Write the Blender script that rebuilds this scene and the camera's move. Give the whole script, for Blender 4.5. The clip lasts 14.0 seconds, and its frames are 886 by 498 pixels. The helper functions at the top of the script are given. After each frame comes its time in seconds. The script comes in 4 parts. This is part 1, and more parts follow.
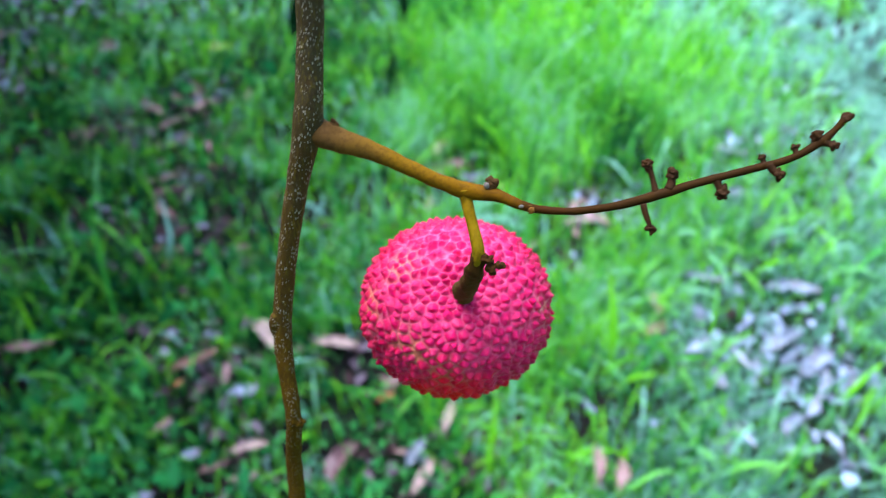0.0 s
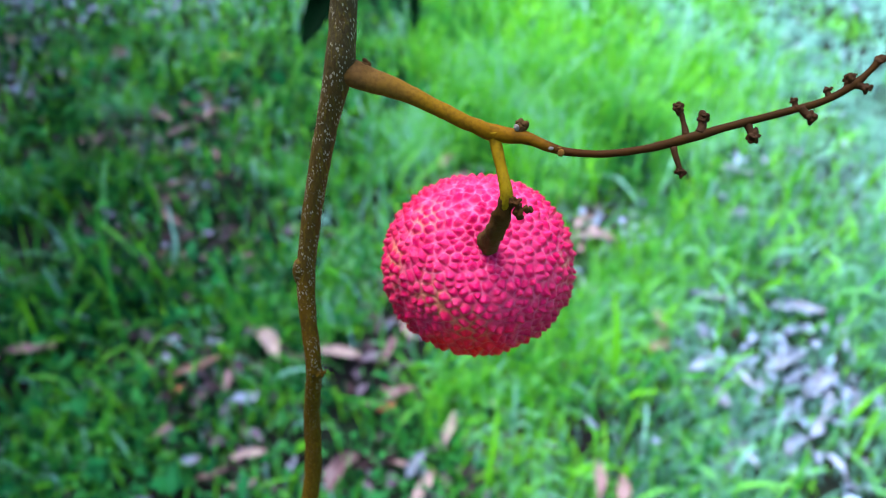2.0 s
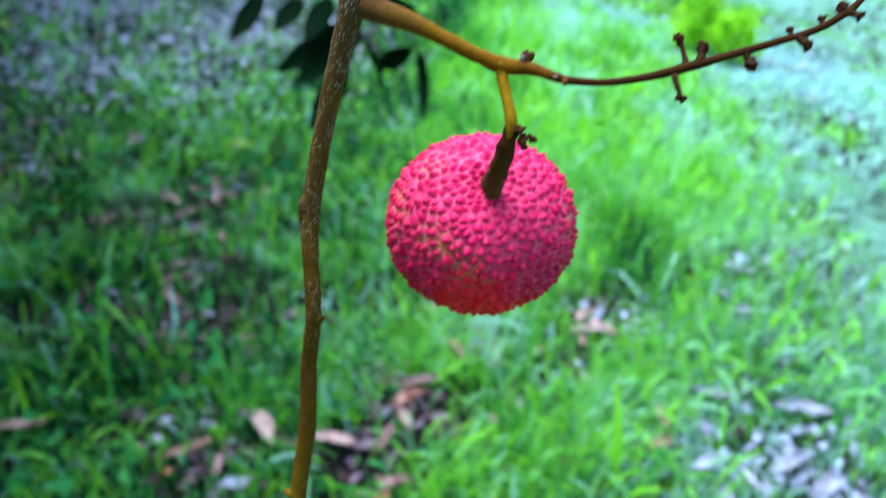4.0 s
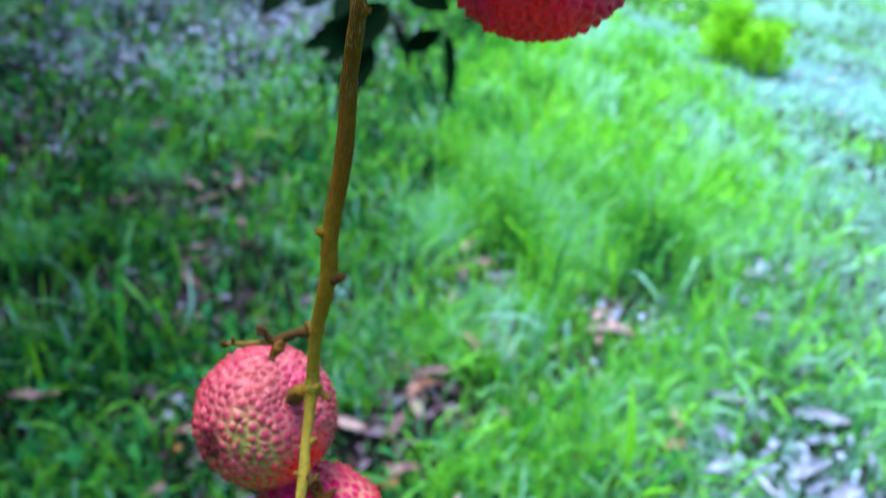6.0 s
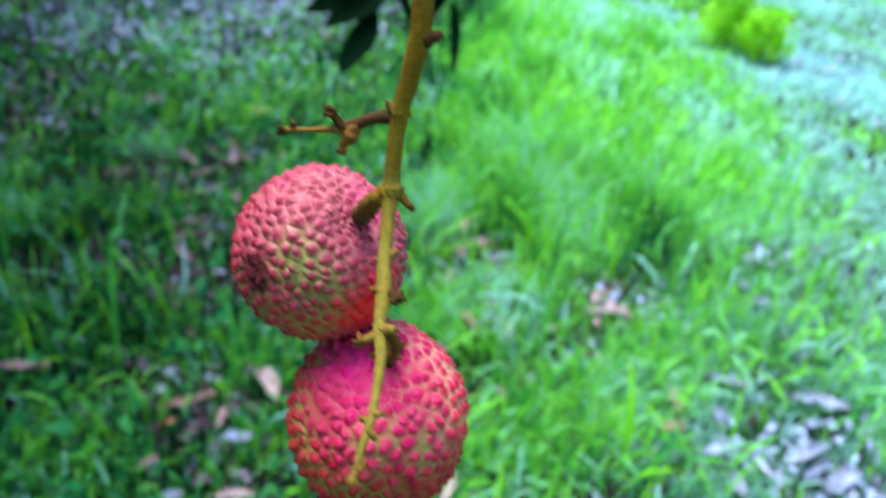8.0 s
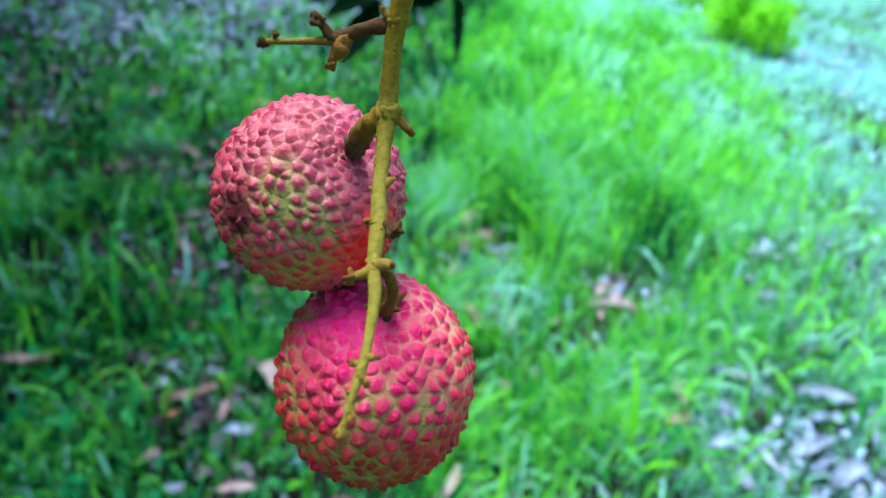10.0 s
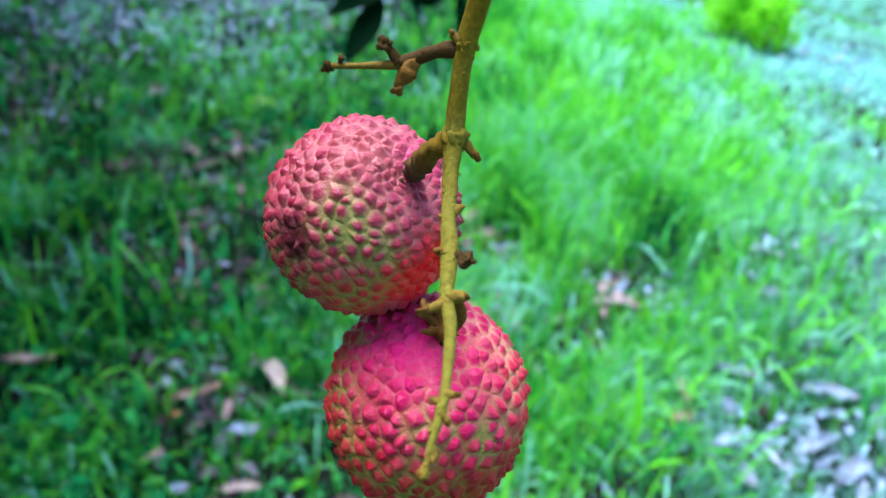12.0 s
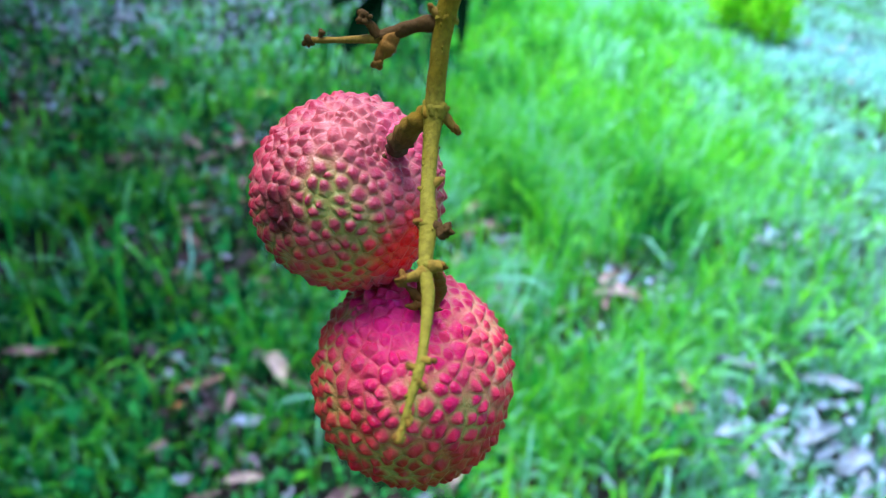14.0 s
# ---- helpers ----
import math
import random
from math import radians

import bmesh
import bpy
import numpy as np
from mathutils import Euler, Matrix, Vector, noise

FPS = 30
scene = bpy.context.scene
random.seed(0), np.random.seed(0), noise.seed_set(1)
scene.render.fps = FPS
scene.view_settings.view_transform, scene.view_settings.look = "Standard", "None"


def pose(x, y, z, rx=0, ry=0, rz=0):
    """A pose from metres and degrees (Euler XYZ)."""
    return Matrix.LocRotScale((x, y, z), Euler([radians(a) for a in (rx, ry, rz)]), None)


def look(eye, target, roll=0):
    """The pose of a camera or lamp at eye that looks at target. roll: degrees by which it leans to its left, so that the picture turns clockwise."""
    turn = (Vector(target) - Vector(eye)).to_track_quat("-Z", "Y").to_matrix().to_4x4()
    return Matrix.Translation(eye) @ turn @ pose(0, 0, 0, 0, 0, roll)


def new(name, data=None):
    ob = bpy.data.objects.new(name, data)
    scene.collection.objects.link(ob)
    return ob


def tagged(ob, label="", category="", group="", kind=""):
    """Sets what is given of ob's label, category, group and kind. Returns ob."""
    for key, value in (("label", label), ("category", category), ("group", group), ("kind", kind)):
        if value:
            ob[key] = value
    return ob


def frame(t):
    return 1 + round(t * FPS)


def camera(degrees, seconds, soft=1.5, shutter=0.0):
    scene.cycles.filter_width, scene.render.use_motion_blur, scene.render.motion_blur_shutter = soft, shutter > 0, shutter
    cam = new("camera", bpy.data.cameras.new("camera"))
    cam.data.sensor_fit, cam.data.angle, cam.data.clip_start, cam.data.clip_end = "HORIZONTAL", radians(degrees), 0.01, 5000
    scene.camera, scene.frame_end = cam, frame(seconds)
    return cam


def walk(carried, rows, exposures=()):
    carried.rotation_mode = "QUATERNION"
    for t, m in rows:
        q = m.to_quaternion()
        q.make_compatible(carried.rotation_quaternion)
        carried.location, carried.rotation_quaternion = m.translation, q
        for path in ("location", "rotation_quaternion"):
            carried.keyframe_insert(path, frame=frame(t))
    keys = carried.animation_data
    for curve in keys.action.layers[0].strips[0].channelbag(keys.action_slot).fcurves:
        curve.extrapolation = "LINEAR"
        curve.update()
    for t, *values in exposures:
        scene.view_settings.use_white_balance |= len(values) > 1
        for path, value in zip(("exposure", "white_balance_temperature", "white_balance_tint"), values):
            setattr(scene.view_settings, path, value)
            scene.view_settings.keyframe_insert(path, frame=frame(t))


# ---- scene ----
cam = camera(60.0, 14.0, soft=0.9, shutter=0.6)
PATH = [
    (0, (0.00115, 0.00053, 1.62040), (0.0027, 0.7584, 0.9680), 0.64),
    (0.5, (-0.00199, 0.00034, 1.61694), (-0.0002, 0.7587, 0.9651), 0.57),
    (1, (-0.00072, -0.00367, 1.61563), (-0.0035, 0.7582, 0.9679), 1.17),
    (1.5, (0.00040, -0.00642, 1.61489), (-0.0039, 0.7612, 0.9739), 1.45),
    (2, (-0.00229, -0.00671, 1.61182), (-0.0054, 0.7644, 0.9751), 1.71),
    (2.5, (-0.00361, -0.00381, 1.61188), (-0.0020, 0.7834, 0.9952), 1.69),
    (3, (0.00116, -0.00812, 1.61018), (0.0047, 0.8039, 1.0265), 2.16),
    (3.2, (0.00425, -0.01132, 1.60895), (0.0040, 0.8089, 1.0369), 2.37),
    (5.3, (-0.01278, -0.03182, 1.56002), (-0.0358, 0.8265, 1.0474), 4.10),
    (5.5, (-0.00834, -0.03054, 1.55857), (-0.0352, 0.8249, 1.0413), 4.15),
    (6, (-0.00296, -0.04100, 1.54116), (-0.0371, 0.8076, 1.0133), 4.81),
    (6.5, (-0.00898, -0.03817, 1.52807), (-0.0442, 0.8083, 0.9968), 5.31),
    (7, (-0.02437, -0.02791, 1.51437), (-0.0463, 0.8203, 0.9851), 6.08),
    (7.5, (-0.02847, -0.02809, 1.50388), (-0.0458, 0.8184, 0.9717), 6.45),
    (8, (-0.01897, -0.03401, 1.49432), (-0.0415, 0.8076, 0.9547), 6.22),
    (8.2, (-0.01496, -0.03675, 1.49233), (-0.0359, 0.8043, 0.9518), 7.64),
    (10.5, (-0.01866, -0.02551, 1.47812), (-0.0477, 0.8117, 0.9320), 5.64),
    (11, (-0.01682, -0.02751, 1.47925), (-0.0488, 0.8086, 0.9316), 5.59),
    (11.5, (-0.02495, -0.02594, 1.48082), (-0.0535, 0.8101, 0.9329), 5.74),
    (12, (-0.02787, -0.02350, 1.48054), (-0.0530, 0.8125, 0.9324), 5.85),
    (12.5, (-0.02252, -0.02220, 1.47792), (-0.0502, 0.8125, 0.9279), 5.86),
    (13, (-0.01867, -0.02285, 1.47633), (-0.0517, 0.8101, 0.9239), 5.81),
    (13.5, (-0.02179, -0.02461, 1.47810), (-0.0546, 0.8079, 0.9251), 5.80),
    (14, (-0.02458, -0.02582, 1.47915), (-0.0516, 0.8051, 0.9234), 5.64),
]
EXPOSURE = 1.8
walk(cam, [(t, look(eye, target, roll)) for t, eye, target, roll in PATH],
     exposures=[(0, EXPOSURE, 5800, 12), (8.2, EXPOSURE, 5800, 12), (10.3, EXPOSURE + 0.03, 5500, 2), (14, EXPOSURE + 0.03, 5500, 2)])

# ---------------------------------------------------------------- focus
cam.data.dof.use_dof = True
cam.data.dof.focus_distance = 0.114
cam.data.dof.aperture_fstop = 22.0

# ---------------------------------------------------------------- light
SUN_EL, SUN_AZ = radians(68), radians(-60)
world = bpy.data.worlds.new("overcast_sky")
scene.world = world
world.use_nodes = True
wn, wl = world.node_tree.nodes, world.node_tree.links
sky = wn.new("ShaderNodeTexSky")
sky.sky_type, sky.sun_disc = "NISHITA", False
sky.sun_elevation, sky.sun_rotation = SUN_EL, SUN_AZ
sky.dust_density, sky.air_density = 1.0, 1.0
wl.new(sky.outputs[0], wn["Background"].inputs[0])
wn["Background"].inputs[1].default_value = 0.115
lamp = bpy.data.lights.new("sun", "SUN")
lamp.energy, lamp.angle, lamp.color = 4.12, radians(50), (0.90, 0.92, 1.0)
sun_dir = Vector((math.sin(SUN_AZ) * math.cos(SUN_EL), math.cos(SUN_AZ) * math.cos(SUN_EL), math.sin(SUN_EL)))
sun_ob = new("sun", lamp)
sun_ob.matrix_world = look(sun_dir * 20, (0, 0, 0))

# ---------------------------------------------------------------- materials
def shader(name):
    m = bpy.data.materials.new(name)
    m.use_nodes = True
    return m, m.node_tree.nodes, m.node_tree.links, m.node_tree.nodes["Principled BSDF"]


def ramp(n, stops):
    r = n.new("ShaderNodeValToRGB")
    e = r.color_ramp.elements
    while len(e) < len(stops):
        e.new(0.5)
    for el, (at, col) in zip(e, stops):
        el.position, el.color = at, (*col, 1)
    return r


def noise_tex(n, l, scale, detail=4.0, coord="Object", rough=0.55):
    tc, t = n.new("ShaderNodeTexCoord"), n.new("ShaderNodeTexNoise")
    t.inputs["Scale"].default_value, t.inputs["Detail"].default_value = scale, detail
    t.inputs["Roughness"].default_value = rough
    l.new(tc.outputs[coord], t.inputs["Vector"])
    return t


def mixed(n, l, fac, a, b, mode="MIX"):
    m = n.new("ShaderNodeMix")
    m.data_type, m.blend_type = "RGBA", mode
    for sock, v in ((m.inputs[0], fac), (m.inputs[6], a), (m.inputs[7], b)):
        if isinstance(v, tuple):
            sock.default_value = (*v, 1)
        elif isinstance(v, (int, float)):
            sock.default_value = v
        else:
            l.new(v, sock)
    return m.outputs[2]


def math_node(n, l, op, a, b=0.0, clamp=False):
    m = n.new("ShaderNodeMath")
    m.operation, m.use_clamp = op, clamp
    for sock, v in ((m.inputs[0], a), (m.inputs[1], b)):
        if isinstance(v, (int, float)):
            sock.default_value = v
        else:
            l.new(v, sock)
    return m.outputs[0]


def span(n, l, v, lo, hi):
    m = n.new("ShaderNodeMapRange")
    m.interpolation_type = "SMOOTHSTEP"
    l.new(v, m.inputs[0])
    m.inputs[1].default_value, m.inputs[2].default_value = lo, hi
    return m.outputs[0]


def bump(n, l, p, height, strength, distance):
    b = n.new("ShaderNodeBump")
    b.inputs["Strength"].default_value, b.inputs["Distance"].default_value = strength, distance
    l.new(height, b.inputs["Height"])
    l.new(b.outputs[0], p.inputs["Normal"])


def attribute(n, name):
    a = n.new("ShaderNodeAttribute")
    a.attribute_name = name
    return a.outputs["Fac"]


def near_to(n, l, spot, inner, outer, ragged):
    """1 round a spot of the thing, 0 away from it, with an uneven border."""
    tc, d = n.new("ShaderNodeTexCoord"), n.new("ShaderNodeVectorMath")
    d.operation = "DISTANCE"
    l.new(tc.outputs["Object"], d.inputs[0])
    d.inputs[1].default_value = spot
    far = math_node(n, l, "ADD", d.outputs["Value"], math_node(n, l, "MULTIPLY", math_node(n, l, "SUBTRACT", ragged, 0.5), outer))
    return math_node(n, l, "SUBTRACT", 1.0, span(n, l, far, inner, outer))


def skin_material(name, deep, bright, pale, blush, unripe=(), tints=(), tip_depth=0.4, seam_strength=0.5, gloss=0.16, spread=0.30, blemish=None):
    """Rind: red warts, paler seams, yellow-green unripe patches between the warts, a magenta blush round the stalk;
    tints hold local colour and painted light.
    """
    m, n, l, p = shader(name)
    tip, cell = attribute(n, "tip"), attribute(n, "cell")
    broad = noise_tex(n, l, 130, 3).outputs[0]
    middle = noise_tex(n, l, 420, 3).outputs[0]
    fine = noise_tex(n, l, 1500, 4).outputs[0]
    tc, sep = n.new("ShaderNodeTexCoord"), n.new("ShaderNodeSeparateXYZ")
    l.new(tc.outputs["Object"], sep.inputs[0])
    away = math_node(n, l, "SUBTRACT", 1.0, math_node(n, l, "MULTIPLY", sep.outputs[2], 1 / 0.018))
    red = mixed(n, l, span(n, l, broad, 0.35, 0.65), deep, bright)
    close = math_node(n, l, "SUBTRACT", 1.0, span(n, l, math_node(n, l, "ADD", away, math_node(n, l, "MULTIPLY", broad, 0.5)), 0.35, 1.0))
    red = mixed(n, l, math_node(n, l, "MULTIPLY", close, 0.8), red, blush)
    calm = None
    for spot, inner, outer, colour, strength in tints:
        here = math_node(n, l, "MULTIPLY", near_to(n, l, spot, inner, outer, broad), strength)
        red = mixed(n, l, here, red, colour)
        calm = here if calm is None else math_node(n, l, "MAXIMUM", calm, here)
    red = mixed(n, l, math_node(n, l, "MULTIPLY", cell, 0.16), red, pale)
    red = mixed(n, l, math_node(n, l, "MULTIPLY", span(n, l, tip, 0.3, 0.95), tip_depth), red, deep)
    # the border between wart and seam wanders, so that no seam is drawn with one line
    loose = math_node(n, l, "ADD", tip, math_node(n, l, "ADD", math_node(n, l, "MULTIPLY", math_node(n, l, "SUBTRACT", middle, 0.5), 0.3), math_node(n, l, "MULTIPLY", math_node(n, l, "SUBTRACT", fine, 0.5), 0.25)))
    seam = math_node(n, l, "SUBTRACT", 1.0, span(n, l, loose, 0.0, spread * 0.75))
    seam = math_node(n, l, "MULTIPLY", seam, math_node(n, l, "ADD", math_node(n, l, "MULTIPLY", span(n, l, middle, 0.40, 0.62), seam_strength), seam_strength * 0.25))
    if calm is not None:
        seam = math_node(n, l, "MULTIPLY", seam, math_node(n, l, "SUBTRACT", 1.0, math_node(n, l, "MULTIPLY", calm, 0.9)))
    col = mixed(n, l, seam, red, pale)
    wide = math_node(n, l, "SUBTRACT", 1.0, span(n, l, loose, 0.04, spread))
    for spot, inner, outer, strength, colour in unripe:
        patch = math_node(n, l, "MULTIPLY", near_to(n, l, spot, inner, outer, broad), strength)
        col = mixed(n, l, math_node(n, l, "MULTIPLY", wide, patch), col, colour)
    col = mixed(n, l, math_node(n, l, "MULTIPLY", span(n, l, fine, 0.52, 0.70), 0.18), col, pale)
    if blemish:
        spot, inner, outer, colour, strength = blemish
        col = mixed(n, l, math_node(n, l, "MULTIPLY", near_to(n, l, spot, inner, outer, middle), strength), col, colour)
    l.new(col, p.inputs["Base Color"])
    l.new(math_node(n, l, "ADD", math_node(n, l, "MULTIPLY", fine, 0.3), 0.16), p.inputs["Roughness"])
    p.inputs["Specular IOR Level"].default_value = gloss
    p.inputs["Subsurface Weight"].default_value = 0.3
    p.inputs["Subsurface Radius"].default_value = (1.0, 0.25, 0.25)
    p.inputs["Subsurface Scale"].default_value = 0.0016
    bump(n, l, p, math_node(n, l, "ADD", fine, middle), 1.0, 0.00025)
    return m


def bark_material(name, stops, z0, z1, dots=0.0, axis=2, streak=None, depth=0.6):
    """Bark whose colour goes from old to young along the shoot, with pale lenticels."""
    m, n, l, p = shader(name)
    tc, sep = n.new("ShaderNodeTexCoord"), n.new("ShaderNodeSeparateXYZ")
    l.new(tc.outputs["Object"], sep.inputs[0])
    mr = n.new("ShaderNodeMapRange")
    l.new(sep.outputs[axis], mr.inputs[0])
    mr.inputs[1].default_value, mr.inputs[2].default_value = z0, z1
    wob = noise_tex(n, l, 160, 3).outputs[0]
    along = math_node(n, l, "ADD", mr.outputs[0], math_node(n, l, "MULTIPLY", math_node(n, l, "SUBTRACT", wob, 0.5), 0.35), True)
    r = ramp(n, stops)
    l.new(along, r.inputs[0])
    grain = noise_tex(n, l, 1400, 5).outputs[0]
    blotch = noise_tex(n, l, 650, 3).outputs[0]
    col = mixed(n, l, math_node(n, l, "MULTIPLY", span(n, l, grain, 0.4, 0.7), 0.35), r.outputs[0], (0.03, 0.015, 0.005))
    col = mixed(n, l, math_node(n, l, "MULTIPLY", span(n, l, blotch, 0.52, 0.68), 0.22), col, (0.06, 0.026, 0.002))
    # fine lengthwise furrows
    squeeze = n.new("ShaderNodeMapping")
    squeeze.inputs["Scale"].default_value = tuple(0.12 if k == axis else 1.0 for k in range(3))
    l.new(tc.outputs["Object"], squeeze.inputs[0])
    furrow = noise_tex(n, l, 2600, 3)
    l.new(squeeze.outputs[0], furrow.inputs["Vector"])
    if streak:
        col = mixed(n, l, math_node(n, l, "MULTIPLY", span(n, l, furrow.outputs[0], 0.5, 0.7), 0.22), col, streak)
    if dots:
        v = n.new("ShaderNodeTexVoronoi")
        v.inputs["Scale"].default_value = 3000
        v.inputs["Randomness"].default_value = 1.0
        long = n.new("ShaderNodeMapping")
        long.inputs["Scale"].default_value = tuple(0.42 if k == axis else 1.0 for k in range(3))
        l.new(tc.outputs["Object"], long.inputs[0])
        l.new(long.outputs[0], v.inputs["Vector"])
        some = noise_tex(n, l, 500, 2).outputs[0]
        spot = math_node(n, l, "MULTIPLY", math_node(n, l, "LESS_THAN", v.outputs["Distance"], 0.33), span(n, l, some, 0.42, 0.55))
        young = math_node(n, l, "MULTIPLY", spot, math_node(n, l, "MULTIPLY", span(n, l, mr.outputs[0], 0.3, 0.75), dots))
        col = mixed(n, l, young, col, (0.27, 0.24, 0.17))
    l.new(col, p.inputs["Base Color"])
    p.inputs["Roughness"].default_value = 0.6
    p.inputs["Specular IOR Level"].default_value = 0.025
    bump(n, l, p, math_node(n, l, "ADD", grain, furrow.outputs[0]), depth, 0.0003)
    return m


def leafy_material(name, stops, rough=0.42, through_light=0.35, gloss=0.18, attr="vary"):
    """Thin green or dry blades: gloss on top, light let through."""
    m, n, l, p = shader(name)
    r = ramp(n, stops)
    grain = noise_tex(n, l, 60, 3).outputs[0]
    src = math_node(n, l, "ADD", attribute(n, attr), math_node(n, l, "MULTIPLY", math_node(n, l, "SUBTRACT", grain, 0.5), 0.25), True)
    l.new(src, r.inputs[0])
    l.new(r.outputs[0], p.inputs["Base Color"])
    p.inputs["Roughness"].default_value = rough
    p.inputs["Specular IOR Level"].default_value = gloss
    tr, mx = n.new("ShaderNodeBsdfTranslucent"), n.new("ShaderNodeMixShader")
    l.new(r.outputs[0], tr.inputs[0])
    mx.inputs[0].default_value = through_light
    l.new(p.outputs[0], mx.inputs[1])
    l.new(tr.outputs[0], mx.inputs[2])
    l.new(mx.outputs[0], n["Material Output"].inputs[0])
    return m


def dead_leaf_material(name, stops):
    m, n, l, p = shader(name)
    info = n.new("ShaderNodeObjectInfo")
    r = ramp(n, stops)
    l.new(info.outputs["Random"], r.inputs[0])
    blot = noise_tex(n, l, 45, 4).outputs[0]
    col = mixed(n, l, math_node(n, l, "MULTIPLY", span(n, l, blot, 0.45, 0.75), 0.6), r.outputs[0], (0.09, 0.05, 0.03))
    l.new(col, p.inputs["Base Color"])
    p.inputs["Roughness"].default_value = 0.45
    bump(n, l, p, blot, 0.4, 0.004)
    return m


def ground_material():
    m, n, l, p = shader("soil")
    big, small = noise_tex(n, l, 1.6, 5).outputs[0], noise_tex(n, l, 38, 6).outputs[0]
    # near-black browns put the shade between the blades into the soil colour
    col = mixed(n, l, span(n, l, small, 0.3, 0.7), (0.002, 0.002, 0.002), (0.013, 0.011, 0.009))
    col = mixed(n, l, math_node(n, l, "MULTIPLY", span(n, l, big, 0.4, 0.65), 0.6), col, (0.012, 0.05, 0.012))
    # a worn strip of pale dry earth runs past the shrub
    tc, sep = n.new("ShaderNodeTexCoord"), n.new("ShaderNodeSeparateXYZ")
    l.new(tc.outputs["Object"], sep.inputs[0])
    across = math_node(n, l, "ADD", math_node(n, l, "MULTIPLY", sep.outputs[0], 0.62), math_node(n, l, "MULTIPLY", sep.outputs[1], 0.78))
    across = math_node(n, l, "ABSOLUTE", math_node(n, l, "SUBTRACT", math_node(n, l, "ADD", across, math_node(n, l, "MULTIPLY", big, 0.6)), 5.4))
    strip = math_node(n, l, "SUBTRACT", 1.0, span(n, l, across, 0.25, 0.6))
    strip = math_node(n, l, "MULTIPLY", strip, span(n, l, sep.outputs[0], 0.3, 0.9))
    strip = math_node(n, l, "MULTIPLY", strip, math_node(n, l, "SUBTRACT", 1.0, span(n, l, math_node(n, l, "ADD", sep.outputs[0], big), 4.2, 5.6)))
    strip = math_node(n, l, "MULTIPLY", strip, math_node(n, l, "ADD", math_node(n, l, "MULTIPLY", span(n, l, small, 0.35, 0.6), 0.45), 0.55))
    # the strip's blue-green puts reflected sky into the earth colour
    col = mixed(n, l, math_node(n, l, "MULTIPLY", strip, 0.75), col, (0.14, 0.29, 0.31))
    l.new(col, p.inputs["Base Color"])
    p.inputs["Roughness"].default_value = 0.85
    p.inputs["Specular IOR Level"].default_value = 0.1
    bump(n, l, p, small, 0.8, 0.02)
    return m


LIME, CREAM, STRAW = (0.25, 0.23, 0.05), (0.62, 0.30, 0.16), (0.52, 0.25, 0.09)
SKIN_A = skin_material("lychee_skin_pink", (0.28, 0.0005, 0.020), (0.44, 0.001, 0.052), (0.68, 0.095, 0.19), (0.56, 0.003, 0.090),
                       [((-0.0096, -0.0099, 0.012), 0.001, 0.0075, 0.6, STRAW), ((-0.0167, -0.0014, 0.0073), 0.001, 0.006, 0.65, STRAW), ((-0.0113, 0.0055, 0.0133), 0.0, 0.006, 0.5, STRAW), ((0.0150, -0.0021, 0.009), 0.0, 0.005, 0.5, STRAW), ((-0.003, -0.0140, 0.0112), 0.001, 0.007, 0.5, STRAW)],
                       # tints brighten the underside in place of light bounced off the grass
                       tints=[((-0.002, -0.0170, 0.005), 0.003, 0.013, (0.66, 0.004, 0.024), 0.88), ((0.0, -0.0165, -0.006), 0.006, 0.016, (0.76, 0.010, 0.006), 0.95), ((0.0, -0.006, -0.016), 0.006, 0.014, (0.76, 0.010, 0.004), 0.95)], tip_depth=0.15, seam_strength=0.9, gloss=0.10)
SKIN_B = skin_material("lychee_skin_rose", (0.18, 0.004, 0.018), (0.28, 0.014, 0.042), (0.40, 0.13, 0.11), (0.27, 0.03, 0.06),
                       [((-0.0095, -0.0070, 0.0105), 0.001, 0.0100, 0.95, LIME), ((-0.0040, -0.0115, 0.0108), 0.0, 0.007, 0.8, LIME), ((-0.0130, -0.0081, -0.0046), 0.0, 0.010, 0.8, LIME), ((-0.0055, -0.015, 0.003), 0.0, 0.010, 0.85, LIME)],
                       # light painted in: overhead light as pale top, fruit bounce as strong red
                       [((-0.0060, 0.0045, 0.0145), 0.002, 0.009, (0.38, 0.085, 0.075), 0.5), ((0.0035, 0.0040, 0.0155), 0.001, 0.006, (0.46, 0.03, 0.10), 0.8), ((-0.0055, -0.015, 0.0015), 0.002, 0.010, (0.42, 0.035, 0.022), 0.8), ((0.0040, -0.0132, 0.0080), 0.003, 0.010, (0.72, 0.001, 0.003), 0.97),
                        # purple-grey spot painted as shadow below the stalk
                        ((-0.004, -0.002, 0.0155), 0.0, 0.005, (0.15, 0.03, 0.05), 0.5)], tip_depth=0.4, seam_strength=0.65, spread=0.52,
                       blemish=((-0.0144, -0.0053, 0.0029), 0.0018, 0.0052, (0.035, 0.0006, 0.003), 0.88))
